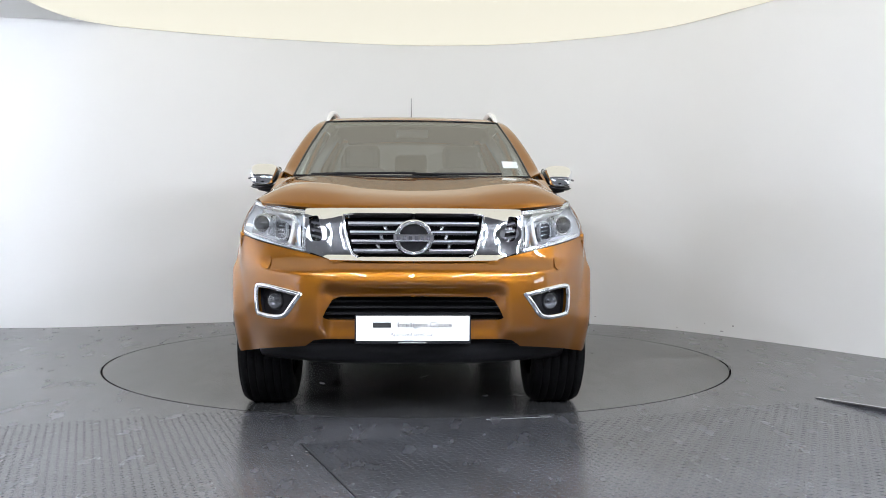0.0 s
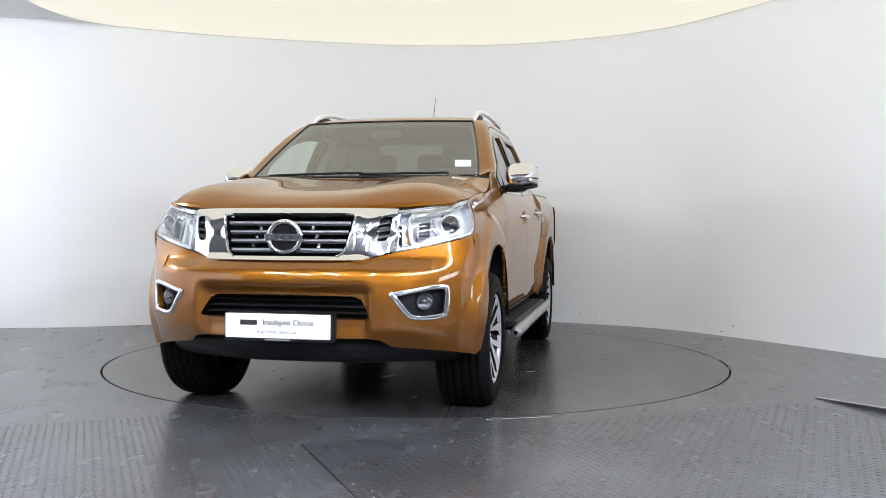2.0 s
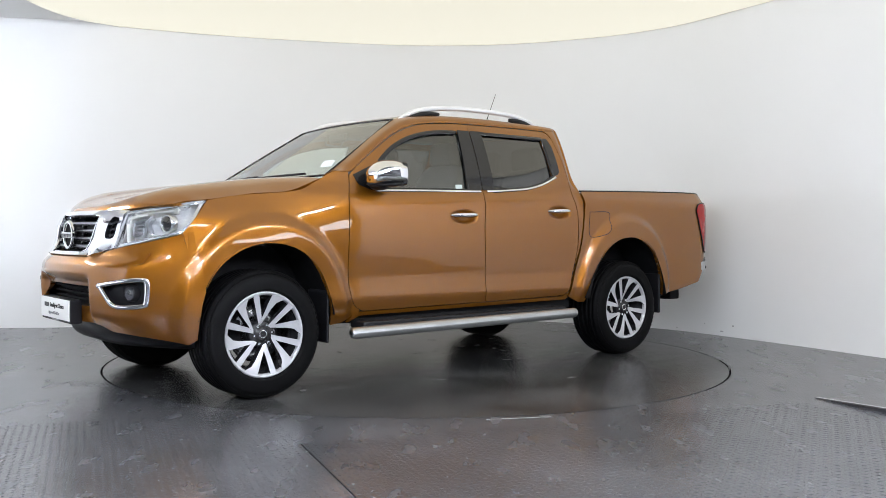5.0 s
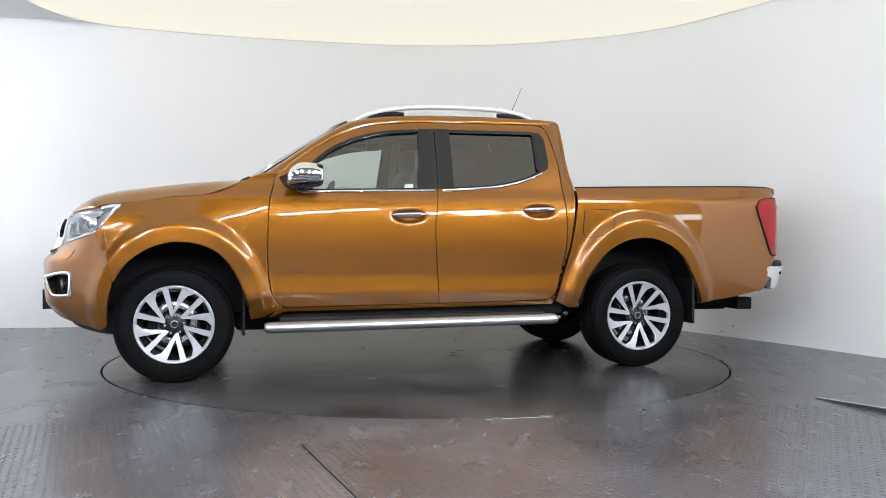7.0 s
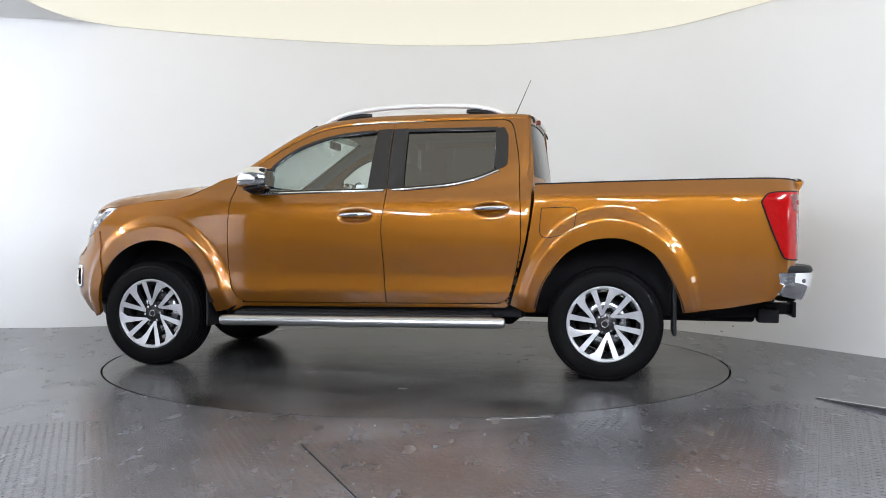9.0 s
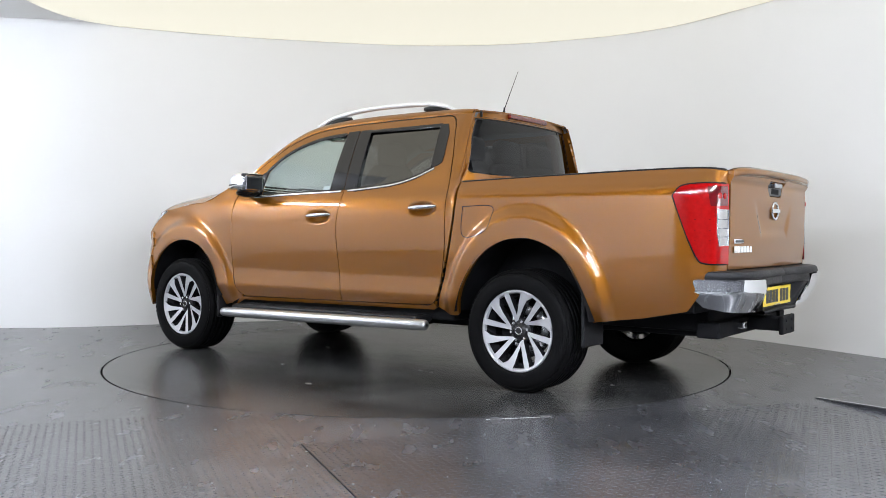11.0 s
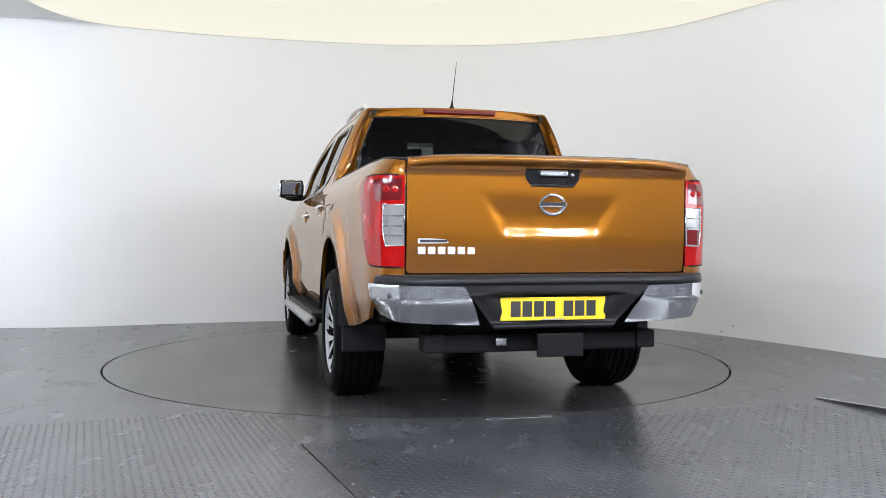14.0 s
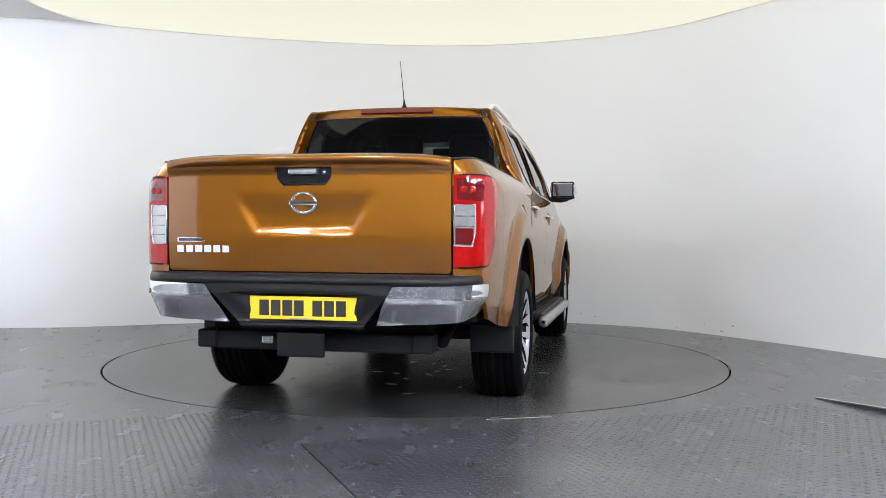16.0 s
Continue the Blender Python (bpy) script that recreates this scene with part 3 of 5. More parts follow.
def wheel(truck):
    w = new("wheel")
    w.parent = truck
    R = TYRE_R
    prof = [(-0.125, 0.215), (-0.135, 0.235), (-0.142, 0.28), (-0.138, 0.325), (-0.122, 0.352), (-0.105, R - 0.004)]
    for x in (-0.085, -0.045, 0.0, 0.045, 0.085):
        prof += [(x - 0.016, R), (x - 0.006, R), (x - 0.005, R - 0.009), (x + 0.003, R - 0.009), (x + 0.004, R)]
    prof += [(0.105, R - 0.004), (0.122, 0.352), (0.130, 0.338), (0.133, 0.336), (0.139, 0.32), (0.143, 0.28), (0.140, 0.264), (0.141, 0.260), (0.136, 0.251), (0.124, 0.245), (0.10, 0.243)]
    V, F = lathe(prof, 96)
    tyre = link("tyre", V, F, RUBBER, w, "worn black road tyre")
    # tread blocks on both shoulders
    bm = bmesh.new()
    for k in range(64):
        for s in (-1, 1):
            block(s * 0.002 - 0.018, s * 0.002 + 0.018, -0.0125, 0.0125, 0, 0.012, 0, bm=bm, m=Matrix.Rotation(2 * math.pi * (k + 0.25 * s) / 64, 4, "X") @ Matrix.Translation((s * 0.108, 0, 0.345)) @ Matrix.Rotation(radians(30 * s), 4, "Y"))
    tagged(part("tread_pattern", bm, RUBBER, w), kind="stuff")
    V, F = lathe([(-0.11, 0.218), (-0.10, 0.20), (0.02, 0.195), (0.075, 0.205), (0.098, 0.226), (0.110, 0.226), (0.112, 0.232), (0.108, 0.228)], 72)
    rim = link("rim", V, F, RIM_DARK, w, "black lacquered alloy rim")
    V, F = lathe([(0.108, 0.222), (0.120, 0.226), (0.127, 0.2305), (0.1285, 0.238), (0.127, 0.243), (0.118, 0.246)], 72)
    link("rim_lip", V, F, RIM_FACE, w)
    # six V-shaped pairs: a thin straight arm and one that flares to the rim
    arms = ((((0.056, -24), (0.105, -20), (0.170, -19), (0.234, -18.5)), ((0.062, -2), (0.105, -5), (0.170, -8), (0.234, -9))),
            (((0.056, -24), (0.085, -6), (0.130, 4), (0.185, 9), (0.234, 12)), ((0.064, -2), (0.100, 12), (0.150, 19), (0.192, 24), (0.234, 34))))
    for k in range(6):
        for low, high in arms:
            bm = bmesh.new()
            rows = []
            for (r0, f0), (r1, f1) in zip(low, high):
                x = 0.092 + 0.034 * (r0 + r1 - 0.12) / 0.35
                f0, f1 = radians(60 * k + f0), radians(60 * k + f1)
                pts = [(r0 * math.sin(f0), r0 * math.cos(f0)), (r1 * math.sin(f1), r1 * math.cos(f1))]
                rows.append([bm.verts.new((x, *pts[0])), bm.verts.new((x, *pts[1])), bm.verts.new((x - 0.045, *pts[1])), bm.verts.new((x - 0.045, *pts[0]))])
            for r, q in zip(rows, rows[1:]):
                for i in range(4):
                    bm.faces.new([r[i], r[(i + 1) % 4], q[(i + 1) % 4], q[i]])
            bm.faces.new(rows[0])
            bm.faces.new(rows[-1])
            spoke = part("spoke", bm, RIM_FACE, w)
            spoke.data.materials.append(RIM_DARK)
            for poly in spoke.data.polygons:
                if abs(poly.normal.x) < 0.75:
                    poly.material_index = 1
    V, F = lathe([(0.05, 0.078), (0.086, 0.076), (0.092, 0.068), (0.088, 0.045), (0.092, 0.040), (0.100, 0.034), (0.102, 0.024), (0.101, 0.001)], 36)
    link("hub_cap", V, F, RIM_DARK, w)
    V, F = lathe([(0.101, 0.018), (0.105, 0.019), (0.105, 0.023), (0.101, 0.024)], 24)
    link("badge_ring", V, F, CHROME, w)
    for k in range(6):
        a = math.pi / 3 * k + 0.1
        V, F = tube([(0.084, math.cos(a) * 0.057, math.sin(a) * 0.057), (0.102, math.cos(a) * 0.057, math.sin(a) * 0.057)], 0.0085, 6)
        link("wheel_nut", V, F, CHROME, w, smooth=False)
    V, F = lathe([(0.0, 0.165), (0.012, 0.165), (0.012, 0.06), (0.0, 0.06)], 48)
    link("brake_disc", V, F, SATIN, w)
    part("caliper", block(-0.02, 0.03, -0.17, -0.10, -0.08, 0.08, 0.01), UNDER, w)
    w.matrix_basis = pose(0.782, AXLE_F, HUB_Z, 0)
    copy_thing(w, pose(0.782, AXLE_R, HUB_Z, 5))
    copy_thing(w, pose(-0.782, AXLE_F, HUB_Z, 0, 0, 180) @ pose(0, 0, 0, 40))
    copy_thing(w, pose(-0.782, AXLE_R, HUB_Z, 0, 0, 180) @ pose(0, 0, 0, 5))


def flank(truck, s):
    """One side of the body: wing, doors, cab corner and bed side."""
    S = side_surface
    top = [(-1.88, 1.118), (-1.69, 1.152), (-1.5, 1.168), (-1.35, 1.186), (-1.28, 1.205), (-1.17, 1.262), (-1.10, 1.298), (-1.04, 1.318), (-0.962, 1.318)]
    edge = [(-2.045, 0.935)] + smooth_line([(-2.045, 0.935), (-1.97, 1.02), (-1.88, 1.118)], 8)[1:].tolist() + smooth_line(top, 30)[1:].tolist()
    down = (DOOR_FRONT + [-0.006, 0]).tolist() + [(-0.95, 0.44), (-1.03, 0.40), (-1.11, 0.385)]
    low = F_ARCH[::-1].tolist()
    low = [p for p in low if p[1] > 0.62 or p[0] > -1.5] + [(-1.955, 0.62)]
    sheet("front_wing", S, edge + down + low, PAINT, truck, side=s, cell=0.016)
    # sill under the doors
    sheet("sill", S, [(-0.99, 0.395), (-0.94, 0.452), (-0.87, 0.455), (0.88, 0.478), (0.93, 0.492), (0.955, 0.47), (0.93, 0.455), (-0.9, 0.432), (-0.97, 0.40)], PAINT, truck, side=s, cell=0.014)
    post = smooth_line(PILLAR, 24)
    door = sheet("front_door", S, DOOR_TOP.tolist() + (post + [-0.003, 0]).tolist()[1:] + [(0.0, 0.473)] + DOOR_FRONT[::-1].tolist()[:-1], PAINT, truck, [GLASS_F], side=s, cell=0.011)
    rear = sheet("rear_door", S, DOOR_TOP_R.tolist() + DOOR_REAR.tolist()[1:] + (post + [0.003, 0]).tolist()[::-1][:-1], PAINT, truck, [GLASS_R], side=s, cell=0.011)
    for d, poly, black in ((door, GLASS_F, [(-0.016, 1.236), (0.020, 1.655), (0.1255, 1.659), (0.1175, 1.235)]), (rear, GLASS_R, [(0.1225, 1.237), (0.1325, 1.659), (0.235, 1.661), (0.235, 1.242)])):
        tint = CLEAR if d is door else SIDE_PRIVACY
        pane = sheet("window_pane", S, inset(poly, -0.008), tint, d, side=s, cell=0.03, rim=0, out=-0.012, label="clear window glass" if d is door else "dark tinted window glass")
        pane.visible_shadow = False
        link("window_seal", *ribbon(S, list(map(tuple, poly)) + [poly[0]], 0.014, 0.001, s), GLOSS_BLACK, d)
        sheet("pillar_cover", S, black, GLOSS_BLACK, d, side=s, cell=0.02, out=0.004, rim=0.006)
        cut = BELT[BELT[:, 0] < 0.112] if d is door else BELT[BELT[:, 0] > 0.118]
        link("chrome_strip", *ribbon(S, cut, 0.0075, 0.004, s), CHROME, d, "chrome window strip")
    if s > 0:
        sheet("window_sticker", S, [(-0.105, 1.243), (-0.045, 1.243), (-0.04, 1.275), (-0.10, 1.275)], PAPER, door, side=s, cell=0.01, out=-0.016, rim=0)
    sheet("quarter_cover", S, [(0.848, 1.655), (0.90, 1.657), (0.928, 1.60), (0.935, 1.45), (0.93, 1.40), (0.905, 1.38), (0.862, 1.368)], GLOSS_BLACK, rear, side=s, cell=0.014, out=0.004, rim=0.006)
    # handles in cupped recesses
    for d, y0, y1, z in ((door, -0.205, 0.035, 1.060), (rear, 0.720, 0.955, 1.104)):
        path = [S(y, z + 0.001 * k, False) + np.array([o, 0, 0]) for k, (y, o) in enumerate(zip(np.linspace(y0, y1, 9), (-0.006, 0.004, 0.010, 0.013, 0.014, 0.013, 0.012, 0.006, -0.006)))]
        V, F = tube(flip(path, s), [0.010, 0.017, 0.020, 0.021, 0.021, 0.021, 0.021, 0.018, 0.012], 12, flat=0.75)
        link("handle", V, F, CHROME, d, "chrome door handle")
    # cab corner behind the rear door
    back = [(1.105, 1.30), (1.098, 1.2), (1.09, 1.07), (1.06, 0.88), (1.01, 0.69), (0.955, 0.50), (0.94, 0.488)]
    arc = (DOOR_REAR + [0.006, 0]).tolist()
    tip = (DOOR_TOP_R[DOOR_TOP_R[:, 0] > 0.86] + [0.006, 0.006]).tolist()
    sheet("cab_corner", S, [(0.86, 1.722), (1.05, 1.722), (1.075, 1.6), (1.095, 1.45)] + smooth_line(back, 24).tolist() + arc[::-1] + tip[::-1], PAINT, truck, side=s, cell=0.014)
    # bed side with the rear arch
    crease = smooth_line([(1.118, 1.262), (1.6, 1.275), (2.2, 1.288), (2.5, 1.292), (2.66, 1.290), (2.78, 1.282), (2.855, 1.275)], 40)
    lamp = [(2.52, 1.145)] + smooth_line([(2.525, 1.155), (2.56, 1.195), (2.63, 1.208), (2.74, 1.212), (2.865, 1.212)], 14).tolist() + [(2.865, 0.782)] + smooth_line([(2.865, 0.782), (2.74, 0.785), (2.685, 0.79), (2.65, 0.815), (2.59, 0.955), (2.52, 1.145)], 20)[1:-1].tolist()
    outline = crease.tolist() + [(2.862, 0.735), (2.75, 0.735), (2.70, 0.72), (2.66, 0.62), (2.60, 0.535), (2.35, 0.485), (2.06, 0.445)] + R_ARCH[::-1].tolist()[1:] + [(1.06, 0.43), (0.965, 0.475), (1.025, 0.68), (1.075, 0.87), (1.105, 1.06), (1.118, 1.16)]
    bed = sheet("bed_side", S, outline, PAINT, truck, [lamp], side=s, cell=0.016, rim=0.02)
    if s > 0:
        flap = [(1.165, 1.108), (1.375, 1.108), (1.383, 1.04), (1.37, 0.975), (1.30, 0.935), (1.165, 0.93)]
        link("fuel_flap_joint", *ribbon(S, smooth_line(flap + [flap[0]], 60), 0.0025, 0.0008, s, 0.0004), UNDER, bed)
    # rear lamp
    tl = new("tail_lamp")
    tl.parent = truck
    sheet("lamp_body", S, lamp, LAMP_DARK, tl, side=s, cell=0.016, rim=0.03, out=-0.02)
    mid = [(2.762, 1.075), (2.855, 1.072), (2.855, 0.885), (2.775, 0.882), (2.76, 0.95)]
    sheet("red_lens", S, inset(lamp, 0.006), RED_LENS, tl, [mid], side=s, cell=0.012, rim=0.02, out=0.010, label="glossy red tail lamp lens")
    sheet("clear_lens", S, inset(mid, 0.004), CLEAR_LAMP, tl, side=s, cell=0.01, rim=0.012, out=0.008, label="clear reversing and turn lens")
    link("clear_frame", *ribbon(S, mid + [mid[0]], 0.004, 0.011, s, 0.002), SATIN, tl)
    for z in (1.022, 0.975, 0.93):
        link("lens_rib", *ribbon(S, [(2.765, z), (2.85, z)], 0.0025, 0.010, s, 0.002), LAMP_DARK, tl)
    link("lens_border", *ribbon(S, inset(lamp + [lamp[0]], 0.002), 0.004, 0.008, s, 0.001), UNDER, tl)
    for y, z in ((2.775, 1.145), (2.815, 1.145)):
        c, c2 = S(y, z), S(y + 0.004, z) - S(y - 0.004, z)
        n = np.array([c2[1], -c2[0], 0]) / np.hypot(c2[0], c2[1])
        link("lamp_bowl", *shift(lathe([(0.0, 0.016), (0.003, 0.012), (0.001, 0.001)], 16), c + n * 0.013, n, s), RED_LENS, tl)
    sheet("dark_chamber", S, [(2.70, 1.19), (2.845, 1.195), (2.845, 1.095), (2.72, 1.09)], DARK_RED, tl, side=s, cell=0.012, rim=0.002, out=0.0115)
    if s < 0:
        sheet("rear_fog_lens", S, [(2.772, 0.965), (2.85, 0.967), (2.85, 0.892), (2.782, 0.890), (2.772, 0.92)], DARK_RED, tl, side=s, cell=0.012, rim=0.004, out=0.0115, label="dark red rear fog lens")
    for z in (1.02, 0.965, 0.91):
        link("lens_rib", *ribbon(S, [(2.64, z), (2.72, z)], 0.002, 0.0105, s, 0.001), DARK_RED, tl)
    # bed rail cap and inner wall
    V, F = tube([flip(S(a, z), s) + np.array([-0.012 * s, 0, 0.003]) for a, z in crease[:34]], 0.012, 8, flat=0.6)
    link("bed_rail", V, F, PLASTIC, truck)


def front_end(truck):
    Fs = front_surface
    both = (1, -1)
    # bumper in three cuts: two wings and the middle
    fog = smooth_line([(0.525, 0.655), (0.60, 0.672), (0.70, 0.690), (0.765, 0.692), (0.782, 0.675), (0.785, 0.62), (0.775, 0.55), (0.755, 0.538), (0.69, 0.530), (0.635, 0.532), (0.600, 0.550), (0.565, 0.60), (0.525, 0.655)], 60)[:-1].tolist()
    bumper = new("front_bumper")
    bumper.parent = truck
    upper = smooth_line([(0, 0.800), (0.2, 0.800), (0.37, 0.805), (0.44, 0.825), (0.52, 0.845), (0.66, 0.875), (0.80, 0.905), (0.90, 0.93), (0.975, 0.945)], 40).tolist()
    hole = [(0, 0.645), (0.35, 0.640), (0.385, 0.625), (0.415, 0.575), (0.43, 0.54), (0.40, 0.528), (0, 0.528)]
    for s in both:
        arch = [(1.045, 0.62), (1.025, 0.55), (1.012, 0.45), (1.005, 0.36)]
        out = upper + [(0.985, 0.945), (1.035, 0.70)] + arch + [(0.94, 0.335), (0.80, 0.36), (0.62, 0.385), (0.52, 0.395), (0.475, 0.43), (0.42, 0.438), (0, 0.438)]
        sheet("bumper_skin", Fs, out, PAINT, bumper, [fog, [(-0.05, 0.645)] + hole[1:-1] + [(-0.05, 0.528)]], side=s, cell=0.014, rim=0.03, sign=1)
        # fog lamp with chrome surround
        fl = new("fog_lamp")
        fl.parent = truck
        sheet("recess", Fs, inset(fog, -0.01), PLASTIC, fl, side=s, cell=0.02, out=-0.045, rim=0)
        G = [fog[i] for i in range(len(fog))] + [fog[0]]
        link("recess_wall", *wall_strip(Fs, G, 0.0, -0.05, s), PLASTIC, fl)
        link("chrome_surround", *ribbon(Fs, inset(G, 0.008), 0.012, 0.004, s, 0.005), CHROME, fl, "chrome fog lamp surround")
        c = Fs(0.68, 0.612)
        n = np.array([0.35, -0.93, 0])
        link("bulb_housing", *shift(lathe([(-0.03, 0.046), (0.0, 0.045), (0.004, 0.042), (0.004, 0.036)], 24), c - n * 0.03, n, s), PLASTIC, fl)
        link("reflector", *shift(lathe([(0.0, 0.037), (-0.012, 0.022), (-0.016, 0.004), (-0.006, 0.001)], 24), c - n * 0.03, n, s), LAMP_DARK, fl)
        link("glass_cover", *shift(lathe([(0.002, 0.038), (0.008, 0.030), (0.012, 0.015), (0.013, 0.001)], 24), c - n * 0.03, n, s), LENS, fl)
        wash = smooth_line([(0.695, 0.825), (0.735, 0.832), (0.755, 0.825), (0.752, 0.785), (0.74, 0.77), (0.705, 0.765), (0.692, 0.785), (0.695, 0.825)], 30)[:-1].tolist()
        sheet("washer_cap", Fs, wash, PAINT, bumper, side=s, cell=0.01, out=0.006, rim=0.008)
        # headlamp
        hl = new("headlamp")
        hl.parent = truck
        lamp = smooth_line([(0.532, 1.052), (0.62, 1.062), (0.75, 1.078), (0.88, 1.094), (1.0, 1.108), (1.095, 1.116)], 24).tolist() + smooth_line([(1.095, 1.116), (1.045, 1.06), (0.985, 0.99), (0.93, 0.945), (0.905, 0.935)], 14)[1:].tolist() + smooth_line([(0.905, 0.935), (0.8, 0.912), (0.66, 0.880), (0.55, 0.857), (0.522, 0.852)], 14)[1:].tolist()
        sheet("housing", Fs, lamp, LAMP_CHROME, hl, side=s, cell=0.02, out=-0.055, rim=0)
        link("housing_wall", *wall_strip(Fs, lamp + [lamp[0]], 0.0, -0.055, s), LAMP_CHROME, hl)
        link("bezel", *ribbon(Fs, inset(lamp + [lamp[0]], 0.008), 0.009, -0.006, s, 0.003), SATIN, hl)
        pc = Fs(0.79, 0.985)
        n = np.array([0.30, -0.95, 0.0])
        link("projector_ring", *shift(lathe([(-0.02, 0.052), (0.016, 0.050), (0.02, 0.046), (0.016, 0.040), (0.0, 0.036)], 32), pc - n * 0.042, n, s), SATIN, hl)
        link("projector_lens", *shift(lathe([(0.0, 0.038), (0.012, 0.034), (0.02, 0.024), (0.025, 0.012), (0.026, 0.001)], 32), pc - n * 0.042, n, s), GLOSS_BLACK, hl)
        sheet("main_beam_module", Fs, smooth_line([(0.628, 0.992), (0.682, 1.0), (0.690, 0.985), (0.682, 0.925), (0.672, 0.915), (0.636, 0.910), (0.626, 0.925), (0.628, 0.992)], 24)[:-1].tolist(), LAMP_DARK, hl, side=s, cell=0.01, out=-0.028, rim=0.02)
        link("module_frame", *ribbon(Fs, [(0.628, 0.992), (0.682, 1.0), (0.690, 0.985), (0.682, 0.925), (0.672, 0.915), (0.636, 0.910), (0.626, 0.925), (0.628, 0.992)], 0.004, -0.026, s, 0.004), SATIN, hl)
        for z in (0.935, 0.955, 0.975):
            link("module_fin", *ribbon(Fs, [(0.636, z), (0.676, z + 0.004)], 0.003, -0.026, s, 0.003), SATIN, hl)
        for path, hw, mat, nm in (([(0.86, 1.075), (0.74, 1.06), (0.63, 1.045), (0.60, 1.03)], 0.009, WHITE_CARD, "light_guide"), ([(0.86, 0.935), (0.72, 0.905), (0.625, 0.885), (0.60, 0.905), (0.585, 0.985), (0.60, 1.02), (0.70, 1.04)], 0.007, WHITE_CARD, "light_guide"),
                                  ([(0.545, 0.875), (0.555, 0.95), (0.565, 1.03)], 0.018, LAMP_CHROME, "inner_bezel"), ([(0.725, 0.93), (0.70, 0.99), (0.715, 1.03)], 0.006, SATIN, "divider")):
            link(nm, *ribbon(Fs, smooth_line(path, 24), hw, -0.04, s, 0.012), mat, hl)
        sheet("turn_reflector", Fs, [(0.565, 0.90), (0.60, 0.905), (0.59, 0.985), (0.572, 0.99)], AMBER, hl, side=s, cell=0.01, out=-0.04, rim=0.004)
        for k in range(7):
            u = 0.66 + 0.045 * k
            link("led", *shift(lathe([(0.0, 0.009), (0.005, 0.006), (0.007, 0.001)], 10), Fs(u, 1.066 + 0.014 * (u - 0.66) / 0.3) - n * 0.03, n, s), CHROME, hl)
        ln = sheet("lamp_lens", Fs, lamp, LENS, hl, side=s, cell=0.02, out=0.004, rim=0.006, label="clear polycarbonate headlamp lens")
        ln.visible_shadow = False
        # chrome grille surround half, with the black side vent
        gr = [(-0.03, 1.030), (0.29, 1.030), (0.338, 1.026), (0.330, 0.97), (0.305, 0.875), (0.288, 0.835), (0.262, 0.822), (-0.03, 0.822)]
        vent = smooth_line([(0.505, 1.018), (0.468, 1.022), (0.455, 1.010), (0.435, 0.935), (0.440, 0.905), (0.475, 0.902), (0.492, 0.925), (0.505, 1.018)], 30)[:-1].tolist()
        out = [(0, 1.056), (0.3, 1.056), (0.528, 1.053), (0.524, 0.95), (0.517, 0.853)] + smooth_line([(0.517, 0.853), (0.45, 0.832), (0.40, 0.812), (0.36, 0.806), (0, 0.803)], 16)[1:].tolist()
        if s > 0:
            grille = new("grille")
            grille.parent = truck
        sheet("chrome_surround", chrome_face, out, CHROME, grille, [gr, vent], side=s, cell=0.010, rim=0.03, out=0.010, label="chrome V-shaped grille surround")
        sheet("vent_back", Fs, inset(vent, -0.01), GLOSS_BLACK, grille, side=s, cell=0.02, out=-0.03, rim=0)
        for z in (0.99, 0.955, 0.925):
            link("vent_slat", *ribbon(Fs, [(0.445, z - 0.006), (0.50, z + 0.006)], 0.006, -0.012, s, 0.004), LAMP_DARK, grille)
        link("bright_edge", *ribbon(Fs, gr[1:-1], 0.006, 0.010, s, 0.004), CHROME, grille)
        sheet("mesh_back", Fs, [(0, 1.04), (0.36, 1.04), (0.31, 0.81), (0, 0.81)], UNDER, grille, side=s, cell=0.04, out=-0.06, rim=0)
        for k, z in enumerate((0.988, 0.945, 0.902, 0.858)):
            e = 0.325 - (1.03 - z) * 0.21
            link("slat", *ribbon(Fs, [(u, z) for u in np.linspace(0.0, e, 10)], 0.0115, -0.028, s, 0.014), LAMP_DARK, grille)
            link("slat_edge", *ribbon(Fs, [(u, z + 0.004) for u in np.linspace(0.0, e, 10)], 0.0045, -0.012, s, 0.004), RIM_FACE, grille)
        for u, z in ((0.135, 0.966), (0.155, 0.923), (0.17, 0.880)):
            link("grille_post", *ribbon(Fs, [(u + 0.006, z + 0.013), (u - 0.006, z - 0.013)], 0.007, -0.026, s, 0.01), SATIN, grille)
    # badge: plain ring and bar
    c = Fs(0.0, 0.92) + np.array([0, -0.022, 0])
    V, F = tube([c + np.array([0.080 * math.cos(w), 0, 0.075 * math.sin(w)]) for w in np.linspace(0, 2 * math.pi, 49)], 0.0125, 10, caps=False, up=(0, 1, 0))
    badge = link("badge_ring", V, F, CHROME, grille)
    part("badge_bar", block(-0.098, 0.098, c[1] - 0.016, c[1] + 0.006, 0.902, 0.938, 0.006), CHROME, grille)
    for k in range(6):
        part("badge_mark", block(-0.082 + k * 0.0285, -0.082 + k * 0.0285 + 0.018, c[1] - 0.0175, c[1] - 0.0155, 0.91, 0.93, 0), LAMP_DARK, grille)
    part("badge_back", block(-0.075, 0.075, c[1] + 0.004, c[1] + 0.02, 0.855, 0.985, 0.004), UNDER, grille)
    # lower intake and chin
    part("intake_back", block(-0.47, 0.47, -2.28, -2.26, 0.50, 0.67, 0), UNDER, bumper)
    for z in (0.555, 0.585, 0.615):
        part("intake_bar", block(-0.42, 0.42, -2.325, -2.29, z - 0.005, z + 0.005, 0.002), UNDER, bumper)
